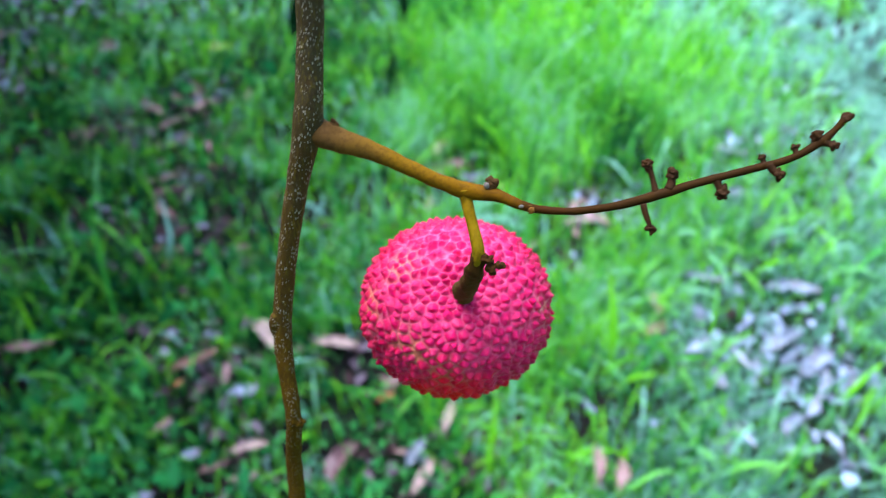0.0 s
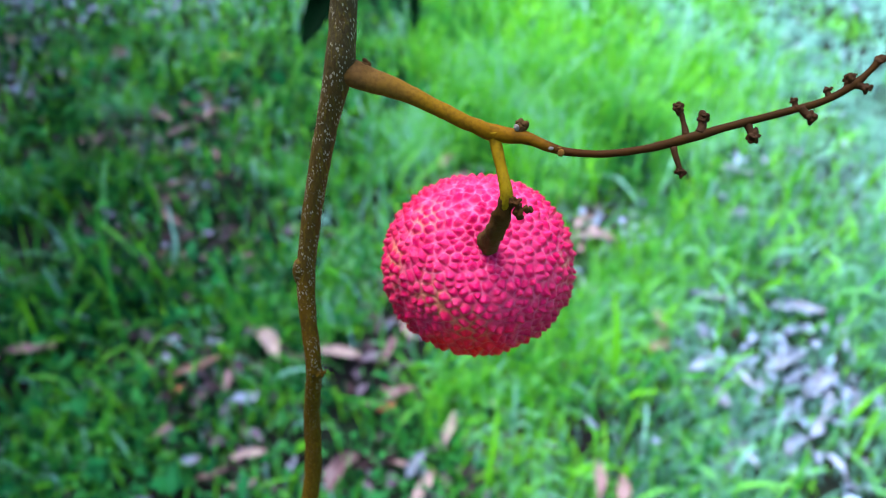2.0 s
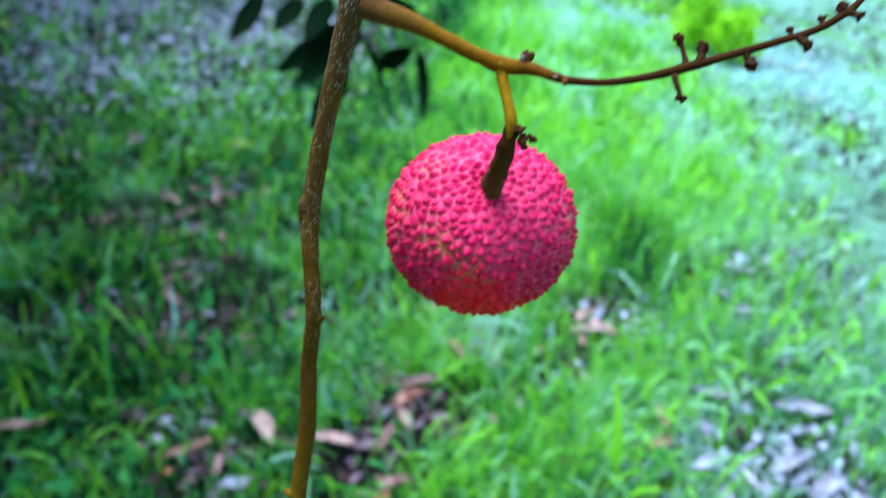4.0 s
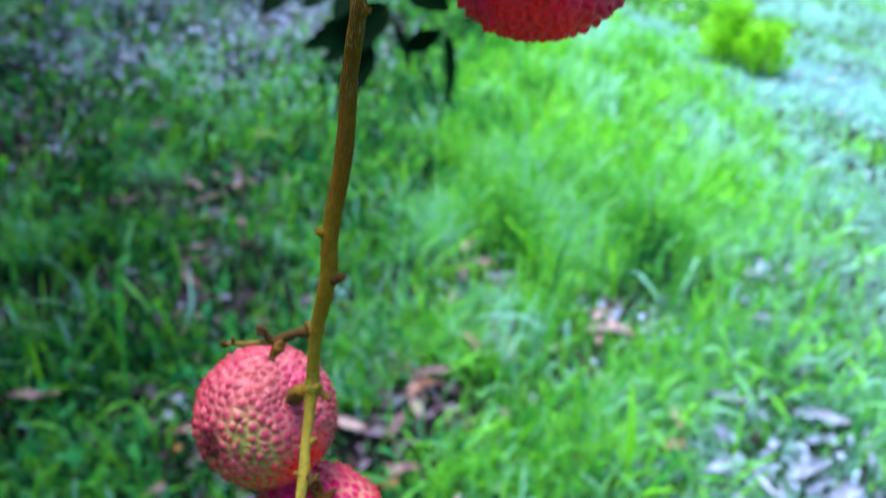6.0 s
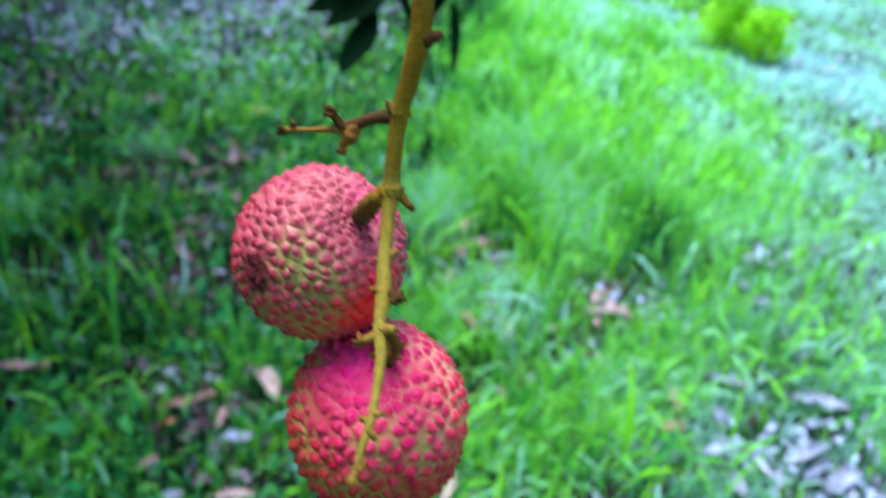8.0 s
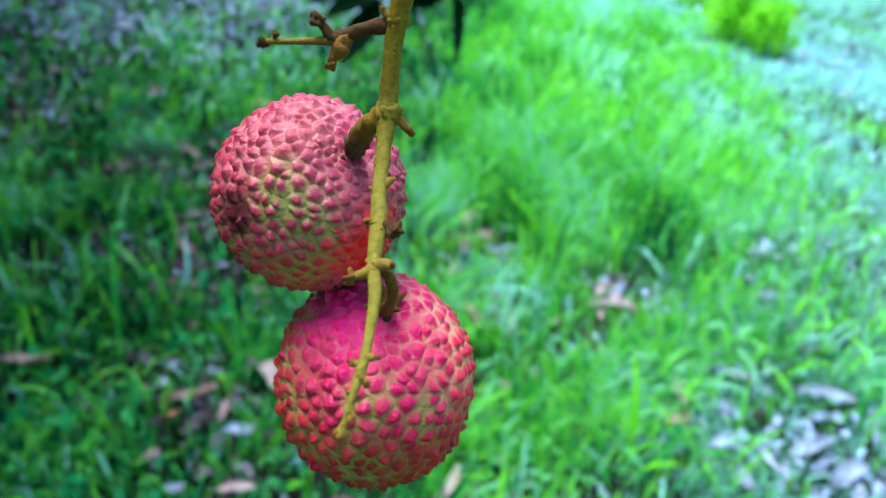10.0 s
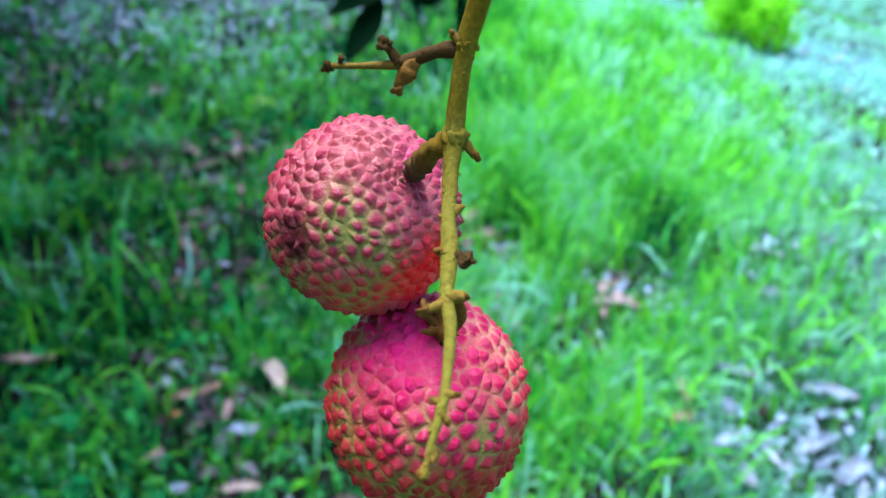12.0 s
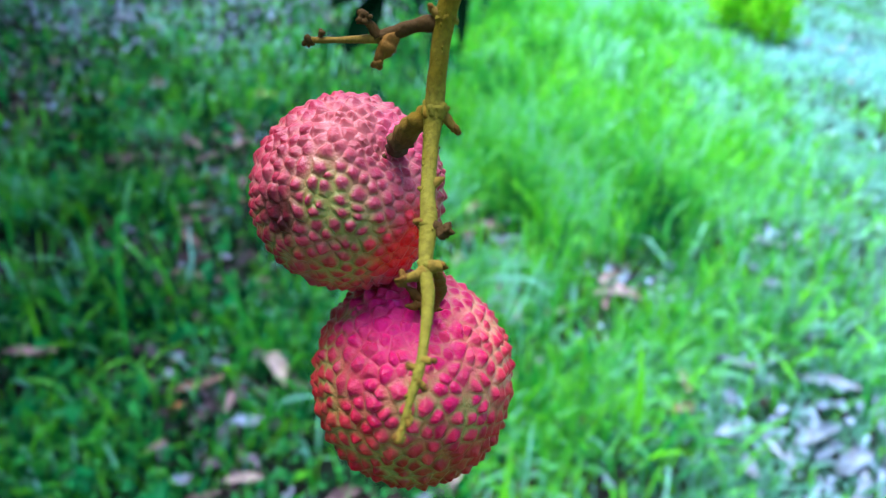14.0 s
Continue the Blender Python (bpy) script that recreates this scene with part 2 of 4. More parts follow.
SKIN_C = skin_material("lychee_skin_red", (0.23, 0.001, 0.010), (0.35, 0.003, 0.020), (0.40, 0.16, 0.06), (0.50, 0.002, 0.090),
                       [((-0.0017, -0.0117, 0.0141), 0.001, 0.008, 0.8, LIME), ((0.0069, -0.0129, 0.0111), 0.001, 0.008, 0.8, LIME), ((-0.0168, -0.0024, 0.0071), 0.001, 0.010, 0.85, LIME),
                        ((-0.0120, 0.006, 0.0126), 0.0, 0.0055, 0.6, LIME), ((-0.0035, -0.0179, 0.0027), 0.001, 0.011, 0.8, LIME), ((-0.012, -0.012, 0.004), 0.0, 0.010, 0.8, LIME),
                        ((0.0150, -0.0030, 0.010), 0.002, 0.012, 0.65, CREAM), ((0.0090, 0.0060, 0.0145), 0.001, 0.008, 0.5, CREAM)],
                       # magenta rind spot, brightened in colour to offset the upper fruit's shade
                       [((-0.0060, 0.0024, 0.0165), 0.003, 0.012, (0.70, 0.003, 0.160), 0.94), ((-0.0105, -0.0040, 0.0135), 0.002, 0.009, (0.40, 0.002, 0.055), 0.6), ((0.0129, -0.0020, 0.012), 0.001, 0.010, (0.50, 0.003, 0.020), 0.5), ((-0.0010, -0.0178, 0.002), 0.003, 0.012, (0.20, 0.012, 0.006), 0.85)],
                       tip_depth=0.3, seam_strength=0.6, spread=0.40)
BARK = bark_material("shoot_bark", [(0.0, (0.185, 0.147, 0.018)), (0.17, (0.15, 0.10, 0.006)), (0.36, (0.080, 0.042, 0.003)), (0.62, (0.066, 0.034, 0.003)), (1.0, (0.046, 0.036, 0.016))], 1.43, 1.572, dots=0.7, streak=(0.20, 0.15, 0.008))
STALK = bark_material("stalk_bark", [(0.0, (0.11, 0.055, 0.015)), (0.22, (0.17, 0.085, 0.003)), (0.52, (0.15, 0.066, 0.001)), (0.66, (0.042, 0.014, 0.002)), (1.0, (0.030, 0.013, 0.003))], -0.017, 0.03, axis=0, depth=0.15)
GREEN_STALK = bark_material("young_stalk", [(0.0, (0.21, 0.14, 0.002)), (1.0, (0.20, 0.11, 0.002))], 1.54, 1.553, streak=(0.20, 0.15, 0.008), depth=0.2)
BROWN = bark_material("dry_brown", [(0.0, (0.055, 0.028, 0.008)), (1.0, (0.06, 0.030, 0.009))], 1.40, 1.56)
RUST = bark_material("rust_stalk", [(0.0, (0.060, 0.034, 0.024)), (0.4, (0.12, 0.058, 0.018)), (1.0, (0.20, 0.11, 0.010))], 1.4280, 1.4365)
OCHRE = bark_material("ochre_stub", [(0.0, (0.21, 0.13, 0.016)), (1.0, (0.15, 0.085, 0.015))], 1.40, 1.46)
DARK_TWIG = bark_material("dark_twig", [(0.0, (0.030, 0.013, 0.005)), (1.0, (0.04, 0.019, 0.008))], 1.54, 1.57)
PALE_SCAR = bark_material("pale_scar", [(0.0, (0.20, 0.16, 0.13)), (1.0, (0.24, 0.20, 0.17))], 1.5, 1.6)
HUSK = bark_material("dry_husk", [(0.0, (0.085, 0.055, 0.016)), (0.5, (0.065, 0.034, 0.009)), (1.0, (0.045, 0.017, 0.004))], 1.528, 1.545)
CHESTNUT = bark_material("chestnut_husk", [(0.0, (0.12, 0.050, 0.010)), (1.0, (0.15, 0.068, 0.012))], 1.40, 1.44)
SOIL = ground_material()
# minty top stop stands for sky sheen, near-black low stops for shaded gaps
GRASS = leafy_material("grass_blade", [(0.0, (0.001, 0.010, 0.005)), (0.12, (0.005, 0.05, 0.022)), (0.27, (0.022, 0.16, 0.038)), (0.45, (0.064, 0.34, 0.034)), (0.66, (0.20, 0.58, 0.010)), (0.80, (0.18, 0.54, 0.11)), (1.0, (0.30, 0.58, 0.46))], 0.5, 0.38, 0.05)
DULL_GRASS = leafy_material("dull_grass_blade", [(0.0, (0.014, 0.07, 0.035)), (0.35, (0.06, 0.20, 0.10)), (0.7, (0.14, 0.35, 0.23)), (1.0, (0.27, 0.46, 0.40))], 0.42, 0.3, 0.09)
# near-black first stop holds the shade among the weeds
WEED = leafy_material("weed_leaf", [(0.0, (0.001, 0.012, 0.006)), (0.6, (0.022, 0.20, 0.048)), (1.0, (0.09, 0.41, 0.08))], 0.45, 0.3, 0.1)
SHRUB = leafy_material("shrub_leaf", [(0.0, (0.07, 0.22, 0.004)), (0.6, (0.24, 0.66, 0.006)), (1.0, (0.38, 0.76, 0.015))], 0.5, 0.5)
# leaf greens taken almost to black, so the crown's shade is in the colour
SHADED_LEAF = leafy_material("shaded_tree_leaf", [(0.0, (0.001, 0.008, 0.002)), (0.7, (0.002, 0.012, 0.003)), (1.0, (0.005, 0.024, 0.005))], 0.6, 0.05, 0.01)
LITTER_BROWN = dead_leaf_material("dead_leaf_brown", [(0.0, (0.11, 0.05, 0.05)), (0.4, (0.22, 0.115, 0.10)), (0.75, (0.30, 0.20, 0.19)), (1.0, (0.22, 0.09, 0.045))])
# grey dry leaves, the sky's bluish sheen put into their colour
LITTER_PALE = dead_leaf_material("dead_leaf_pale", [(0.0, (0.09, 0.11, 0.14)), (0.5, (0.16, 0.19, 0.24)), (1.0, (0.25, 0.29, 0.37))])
LITTER_RED = dead_leaf_material("dead_leaf_orange", [(0.0, (0.34, 0.07, 0.015)), (1.0, (0.42, 0.10, 0.02))])
LITTER_BEIGE = dead_leaf_material("dead_leaf_beige", [(0.0, (0.36, 0.24, 0.20)), (1.0, (0.46, 0.34, 0.28))])
LITTER_YELLOW = dead_leaf_material("dead_leaf_yellow", [(0.0, (0.20, 0.36, 0.01)), (1.0, (0.30, 0.44, 0.015))])
# bluish end of this ramp also carries painted skylight on the litter
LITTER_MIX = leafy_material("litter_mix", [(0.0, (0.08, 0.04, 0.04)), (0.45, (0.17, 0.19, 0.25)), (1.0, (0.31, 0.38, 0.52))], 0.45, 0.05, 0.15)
LITTER_DARK = leafy_material("litter_dark", [(0.0, (0.04, 0.018, 0.018)), (0.5, (0.08, 0.045, 0.055)), (0.85, (0.20, 0.15, 0.19)), (1.0, (0.34, 0.32, 0.42))], 0.5, 0.05, 0.15)
TRUNK = bark_material("trunk_bark", [(0.0, (0.10, 0.08, 0.06)), (1.0, (0.14, 0.11, 0.08))], 0, 3)


# ---------------------------------------------------------------- building helpers
def part(name, bm, material, parent=None, label="", smooth=True):
    me = bpy.data.meshes.new(name)
    bm.to_mesh(me)
    bm.free()
    me.materials.append(material)
    if smooth:
        me.polygons.foreach_set("use_smooth", [True] * len(me.polygons))
    ob = new(name, me)
    if parent is not None:
        ob.parent = parent
        ob.matrix_parent_inverse = parent.matrix_world.inverted()
    if label:
        ob["label"] = label
    return ob


def holder(name, place, label, category, group=""):
    ob = new(name)
    ob.empty_display_size = 0.01
    ob.matrix_world = Matrix.Translation(place)
    bpy.context.view_layer.update()
    return tagged(ob, label, category, group)


def glide(pts, per=6):
    """Points along a smooth curve through pts."""
    p = [Vector(q) for q in pts]
    p = [p[0] * 2 - p[1]] + p + [p[-1] * 2 - p[-2]]
    out = []
    for i in range(1, len(p) - 2):
        a, b, c, d = p[i - 1 : i + 3]
        for k in range(per):
            t = k / per
            out.append(0.5 * (2 * b + (c - a) * t + (2 * a - 5 * b + 4 * c - d) * t * t + (3 * b - a - 3 * c + d) * t ** 3))
    out.append(p[-2])
    return out


def add_tube(bm, pts, radii, sides=14, per=6, rough=0.06, grain=500):
    line = glide(pts, per)
    rad = np.interp(np.linspace(0, len(pts) - 1, len(line)), range(len(pts)), radii)
    side = None
    rings = []
    for i, c in enumerate(line):
        ahead = (line[min(i + 1, len(line) - 1)] - line[max(i - 1, 0)]).normalized()
        if side is None:
            side = ahead.orthogonal().normalized()
        side = (side - ahead * side.dot(ahead)).normalized()
        other = ahead.cross(side)
        ring = []
        for k in range(sides):
            a = 2 * math.pi * k / sides
            way = side * math.cos(a) + other * math.sin(a)
            q = c + way * rad[i]
            ring.append(bm.verts.new(q + way * rad[i] * rough * 2 * noise.noise(q * grain)))
        rings.append(ring)
    for a, b in zip(rings, rings[1:]):
        for k in range(sides):
            bm.faces.new((a[k], a[(k + 1) % sides], b[(k + 1) % sides], b[k]))
    for ring, c, flip in ((rings[0], line[0], True), (rings[-1], line[-1], False)):
        mid = bm.verts.new(c)
        for k in range(sides):
            f = (ring[(k + 1) % sides], ring[k], mid) if flip else (ring[k], ring[(k + 1) % sides], mid)
            bm.faces.new(f)


def tube(name, pts, radii, material, parent, label="", **more):
    bm = bmesh.new()
    add_tube(bm, pts, radii, **more)
    return part(name, bm, material, parent, label)


def add_lump(bm, c, r, stretch=(1, 1, 1), rough=0.25, grain=900, sub=3):
    made = bmesh.ops.create_icosphere(bm, subdivisions=sub, radius=1.0)["verts"]
    for v in made:
        w = v.co.copy()
        k = r * (1 + rough * 2 * noise.noise((w * r + Vector(c)) * grain))
        v.co = Vector(c) + Vector((w.x * stretch[0], w.y * stretch[1], w.z * stretch[2])) * k


def stub(name, a, b, r0, r1, knob, material, parent, label="", scales=0):
    """A short broken side twig with a ragged knob on its end."""
    a, b = Vector(a), Vector(b)
    bm = bmesh.new()
    bend = (b - a).orthogonal().normalized() * (b - a).length * 0.06
    add_tube(bm, [a, a.lerp(b, 0.5) + bend, b], [r0 * 1.25, r0, r1], sides=10, per=4, rough=0.14, grain=900)
    piece = part(name, bm, material, parent, label)
    if knob:
        bm = bmesh.new()
        add_lump(bm, b, knob, rough=0.6, grain=1500)
        rnd = random.Random(int(abs(a.x * 1e6)) + scales)
        for _ in range(scales):
            off = Vector((rnd.uniform(-1, 1), rnd.uniform(-1, 1), rnd.uniform(-1, 1))).normalized() * knob
            add_lump(bm, b + off * 0.9, knob * rnd.uniform(0.35, 0.6), rough=0.5, grain=1700, sub=2)
        part("scar", bm, CHESTNUT if material == OCHRE else material, piece, "dark broken end")
    return piece


def mesh_of(name, verts, quads, tris, material, vary=None):
    """A big mesh from arrays."""
    me = bpy.data.meshes.new(name)
    nq, nt = len(quads), len(tris)
    me.vertices.add(len(verts))
    me.vertices.foreach_set("co", np.asarray(verts, np.float32).ravel())
    me.loops.add(nq * 4 + nt * 3)
    me.loops.foreach_set("vertex_index", np.concatenate([np.ravel(quads), np.ravel(tris)]).astype(np.int32))
    me.polygons.add(nq + nt)
    me.polygons.foreach_set("loop_start", np.concatenate([np.arange(nq) * 4, nq * 4 + np.arange(nt) * 3]).astype(np.int32))
    if vary is not None:
        me.attributes.new("vary", "FLOAT", "POINT").data.foreach_set("value", np.asarray(vary, np.float32))
    me.update(calc_edges=True)
    me.validate()
    me.materials.append(material)
    me.polygons.foreach_set("use_smooth", [True] * len(me.polygons))
    return me


# ---------------------------------------------------------------- the ground
def relief(x, y):
    """Height of the lawn: flat where the walk looks, gently uneven."""
    return 0.012 * np.sin(2.1 * x + 0.6) * np.cos(1.7 * y) + 0.006 * np.sin(5.3 * x - 2.0 * y)


def ground_sheet():
    inner = np.linspace(-8, 8, 161)
    outer = np.array([12, 20, 40, 90, 220])
    line = np.concatenate([-outer[::-1], inner, outer])
    gx, gy = np.meshgrid(line, line + 3)
    gz = relief(gx, gy)
    n = len(line)
    i = np.arange(n - 1)
    a = (i[:, None] * n + i[None]).ravel()
    quads = np.stack([a, a + 1, a + n + 1, a + n], 1)
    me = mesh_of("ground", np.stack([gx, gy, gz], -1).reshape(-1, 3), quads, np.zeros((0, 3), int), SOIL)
    tagged(new("ground", me), "soil under grass and leaf litter, shade between blades in its near-black", "ground", kind="structure")


ground_sheet()

# bare places where litter lies open: x, y, reach, how bare
BARE = [(-0.96, 2.79, 0.18, 0.85), (-1.14, 2.45, 0.14, 0.8), (-0.9, 2.2, 0.16, 0.8), (-1.2, 2.0, 0.12, 0.7), (-1.4, 5.2, 0.8, 0.9), (-2.6, 5.4, 0.9, 0.85), (-0.9, 4.6, 0.4, 0.6), (-0.62, 1.33, 0.20, 0.75), (-0.50, 1.10, 0.14, 0.35), (-0.16, 1.25, 0.20, 0.3), (0.02, 1.10, 0.18, 0.5),
        (0.53, 2.08, 0.18, 0.98), (1.0, 1.48, 0.24, 0.8), (0.78, 1.52, 0.16, 0.7), (0.95, 1.22, 0.2, 0.6),
        (-1.45, 4.3, 0.5, 0.7), (-2.3, 4.2, 0.6, 0.65), (-1.05, 2.55, 0.3, 0.75), (-0.87, 1.95, 0.25, 0.55),
        (-2.0, 3.2, 0.4, 0.6), (1.25, 5.75, 0.4, 0.35), (1.55, 5.0, 0.3, 0.35), (2.1, 4.7, 0.45, 0.4), (2.7, 4.5, 0.5, 0.4), (3.3, 4.3, 0.6, 0.4), (0.95, 6.5, 0.5, 0.35), (0.09, 2.2, 0.15, 0.97), (-0.07, 2.05, 0.10, 0.9), (0.11, 1.93, 0.10, 0.9), (-0.08, 1.6, 0.12, 0.9), (0.04, 1.53, 0.09, 0.7), (-0.2, 1.68, 0.08, 0.7), (0.39, 1.79, 0.08, 0.6), (1.11, 2.5, 0.12, 0.5), (-0.48, 1.41, 0.09, 0.9), (-0.28, 1.39, 0.09, 0.9), (-0.63, 1.31, 0.13, 0.9), (-0.07, 1.07, 0.10, 0.7), (0.02, 2.34, 0.12, 0.95), (1.07, 1.35, 0.10, 0.95)]


def bareness(x, y):
    b = np.zeros_like(x)
    for cx, cy, r, k in BARE:
        b = np.maximum(b, k * np.exp(-(((x - cx) ** 2 + (y - cy) ** 2) / r ** 2) ** 1.5))
    return b


def waves(x, y, seed):
    g = np.random.default_rng(seed)
    out = np.zeros_like(x)
    for _ in range(9):
        a, f, p = g.uniform(0, 6.28), g.uniform(1.5, 7.0), g.uniform(0, 6.28)
        out += np.sin(f * (x * np.cos(a) + y * np.sin(a)) + p)
    return out / 3.0


def blades(name, count, area, height, width, tone, seed, label, keep=None, lean=0.5, material=None, mixed_tone=0.2):
    """Curved tapering blades; tone and height are functions of the place."""
    g = np.random.default_rng(seed)
    x, y = g.uniform(area[0], area[1], count), g.uniform(area[2], area[3], count)
    ok = g.uniform(0, 1, count) > bareness(x, y)
    if keep is not None:
        ok &= g.uniform(0, 1, count) < keep(x, y)
    x, y = x[ok], y[ok]
    n = len(x)
    h = height(x, y) * g.uniform(0.45, 1.25, n)
    w = width * g.uniform(0.5, 1.35, n)
    turn = g.uniform(0, 6.283, n)
    fall = np.abs(g.normal(0, lean, n)) + 0.15
    face = turn + g.normal(1.57, 0.5, n)
    steps = np.array([0.0, 0.3, 0.6, 0.85, 1.0])
    shape = np.array([0.75, 1.0, 0.85, 0.5, 0.0])
    v = np.zeros((n, 9, 3))
    k = 0
    for s, sh in zip(steps, shape):
        bend = fall * s * 1.15
        out = h * s * np.sin(bend)
        up = h * s * np.cos(np.minimum(bend, 1.9))
        cx, cy = x + np.cos(turn) * out, y + np.sin(turn) * out
        cz = relief(x, y) - 0.004 + np.maximum(up, 0.004 + 0.01 * s)
        for sgn in ((-1, 1) if sh else (0,)):
            v[:, k] = np.stack([cx + np.cos(face) * w * sh * sgn / 2, cy + np.sin(face) * w * sh * sgn / 2, cz], -1)
            k += 1
    base = np.arange(n)[:, None] * 9
    quads = (base[:, :, None] + np.array([[0, 1, 3, 2], [2, 3, 5, 4], [4, 5, 7, 6]])[None]).reshape(-1, 4)
    tris = base + np.array([[6, 7, 8]])
    # wider spread on the left yields near-black blades for its shaded pockets
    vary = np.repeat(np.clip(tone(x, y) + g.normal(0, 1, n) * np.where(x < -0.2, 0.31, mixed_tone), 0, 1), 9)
    me = mesh_of(name, v.reshape(-1, 3), quads, tris, material or GRASS, vary)
    return tagged(new(name, me), label, "grass", kind="stuff")


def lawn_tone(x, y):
    # tree shade put in as darker left, open light as middle, sky sheen as pale right
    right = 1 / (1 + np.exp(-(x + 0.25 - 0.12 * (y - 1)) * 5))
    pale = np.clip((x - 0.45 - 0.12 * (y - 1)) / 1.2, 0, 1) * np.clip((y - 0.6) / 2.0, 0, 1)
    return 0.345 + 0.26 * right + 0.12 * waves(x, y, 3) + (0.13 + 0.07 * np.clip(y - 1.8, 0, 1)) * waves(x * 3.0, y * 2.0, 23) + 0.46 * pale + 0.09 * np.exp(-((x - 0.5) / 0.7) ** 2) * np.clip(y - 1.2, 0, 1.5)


def lawn_height(x, y):
    mid = np.exp(-((x - 0.35) / 0.7) ** 2) * np.clip((y - 1.2) / 1.5, 0, 1)
    short = np.clip((x - 0.7) / 0.6, 0, 1)
    return 0.09 + 0.11 * mid - 0.03 * short + 0.025 * waves(x, y, 5)


def tufted(x, y):
    left = 1 / (1 + np.exp((x + 0.2) * 6))
    return np.clip(0.66 - 0.08 * left + (0.5 + 0.40 * left) * waves(x * 1.8, y * 1.8, 9), 0.10, 1)


def inside(x, y, x0, x1, y0, y1, soft=10.0):
    """1 within a stretch of the lawn, fading out over its border."""
    edge = 1.0
    for d in (x - x0, x1 - x, y - y0, y1 - y):
        edge = edge / (1 + np.exp(np.clip(-(d + 0.15 * waves(x * 0.6, y * 0.6, 5)) * soft, -40, 40)))
    return edge


def fine_lawn(x, y):
    return inside(x, y, -1.9, 1.9, 0.55, 3.35)


def far_lawn(x, y):
    return inside(x, y, -3.9, 4.5, 3.15, 8.4, 5.0)


def thin_lawn(x, y):
    """Worn, duller grass on the open side, where the leaf litter lies."""
    return 0.74 / (1 + np.exp(-(x - 0.42 - 0.06 * y + 0.1 * waves(x, y, 6)) * 7)) / (1 + np.exp((y - 2.5) * 3))


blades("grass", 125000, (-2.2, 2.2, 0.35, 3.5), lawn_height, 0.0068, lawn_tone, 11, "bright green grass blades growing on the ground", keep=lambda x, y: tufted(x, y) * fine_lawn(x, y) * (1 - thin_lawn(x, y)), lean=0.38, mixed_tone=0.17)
blades("dull_grass", 85000, (0.2, 2.2, 0.35, 3.3), lambda x, y: 0.075 + 0.015 * waves(x, y, 4), 0.0050, lambda x, y: 0.57 + 0.12 * waves(x, y, 7) + 0.3 * np.clip(y - 1.3, 0, 1), 15, "short dull grey-green grass among leaf litter", keep=lambda x, y: tufted(x, y) * fine_lawn(x, y) * thin_lawn(x, y), lean=0.55, material=DULL_GRASS)
blades("far_grass", 62000, (-4.4, 5.0, 3.0, 8.9), lambda x, y: lawn_height(x, y) * 1.15, 0.015, lawn_tone, 12, "grass farther off on the ground, sky sheen put into its pale green", keep=far_lawn, lean=0.5, mixed_tone=0.11)
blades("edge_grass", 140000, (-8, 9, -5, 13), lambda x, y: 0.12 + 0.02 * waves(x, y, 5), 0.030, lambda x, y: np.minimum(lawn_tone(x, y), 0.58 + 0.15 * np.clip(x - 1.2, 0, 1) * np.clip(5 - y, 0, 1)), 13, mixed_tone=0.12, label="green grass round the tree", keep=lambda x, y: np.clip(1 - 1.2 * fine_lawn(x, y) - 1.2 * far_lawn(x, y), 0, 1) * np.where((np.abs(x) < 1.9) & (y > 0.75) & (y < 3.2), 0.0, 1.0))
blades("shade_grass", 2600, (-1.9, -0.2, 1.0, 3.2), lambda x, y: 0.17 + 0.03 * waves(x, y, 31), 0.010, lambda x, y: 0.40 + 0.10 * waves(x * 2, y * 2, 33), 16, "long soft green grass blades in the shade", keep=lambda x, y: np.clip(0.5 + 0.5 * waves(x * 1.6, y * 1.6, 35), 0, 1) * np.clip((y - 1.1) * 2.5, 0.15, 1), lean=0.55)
blades("tall_grass", 4600, (-1.3, 1.6, 1.0, 5.4), lambda x, y: 0.17 + 0.08 * np.exp(-((x - 0.3) / 0.6) ** 2) * np.clip(y - 1.2, 0, 1), 0.011, lambda x, y: np.minimum(lawn_tone(x, y) + 0.08, 0.68), 14, "long broad grass blades standing out of the lawn", keep=lambda x, y: np.clip(0.75 + 1.2 * x, 0.22, 1), lean=0.6)


def long_blade(bm, a, b, width):
    """One broad arching blade from its root a to its tip b."""
    a, b = Vector(a), Vector(b)
    rise = Vector((0, 0, 0.30 * (b - a).length))
    side = (b - a).cross(Vector((0, 0, 1))).normalized()
    side = (side + Vector((0, -0.3, 0.5))).normalized()
    rows = []
    for i in range(9):
        u = i / 8
        mid = a.lerp(b, u) + rise * 4 * u * (1 - u) * 0.5
        half = width / 2 * (1 - u ** 3) * (0.7 + 0.6 * u * (1 - u)) + 0.0004
        rows.append([bm.verts.new(mid + side * half * k - Vector((0, 0, abs(k) * -half * 0.25))) for k in (-1, 0, 1)])
    for p, q in zip(rows, rows[1:]):
        for k in range(2):
            bm.faces.new((p[k], q[k], q[k + 1], p[k + 1]))


BROAD = [(-0.184, 2.141, 0.078, 2.275, 0.20), (-0.33, 1.30, -0.02, 1.19, 0.03), (-1.02, 1.295, -0.80, 1.325, 0.08), (0.487, 1.412, 0.455, 1.553, 0.21),
         (-0.92, 1.153, -0.72, 1.09, 0.03), (-0.296, 1.821, -0.336, 1.915, 0.21), (0.20, 2.036, 0.153, 2.128, 0.205), (0.463, 1.359, 0.442, 1.467, 0.23),
         (0.112, 1.019, 0.135, 1.141, 0.187), (1.042, 1.263, 1.154, 1.322, 0.114), (-0.892, 1.459, -0.959, 1.66, 0.36), (0.309, 2.19, 0.23, 2.284, 0.211),
         (-0.579, 1.572, -0.704, 1.689, 0.181), (-0.992, 1.313, -0.696, 1.411, 0.193)]
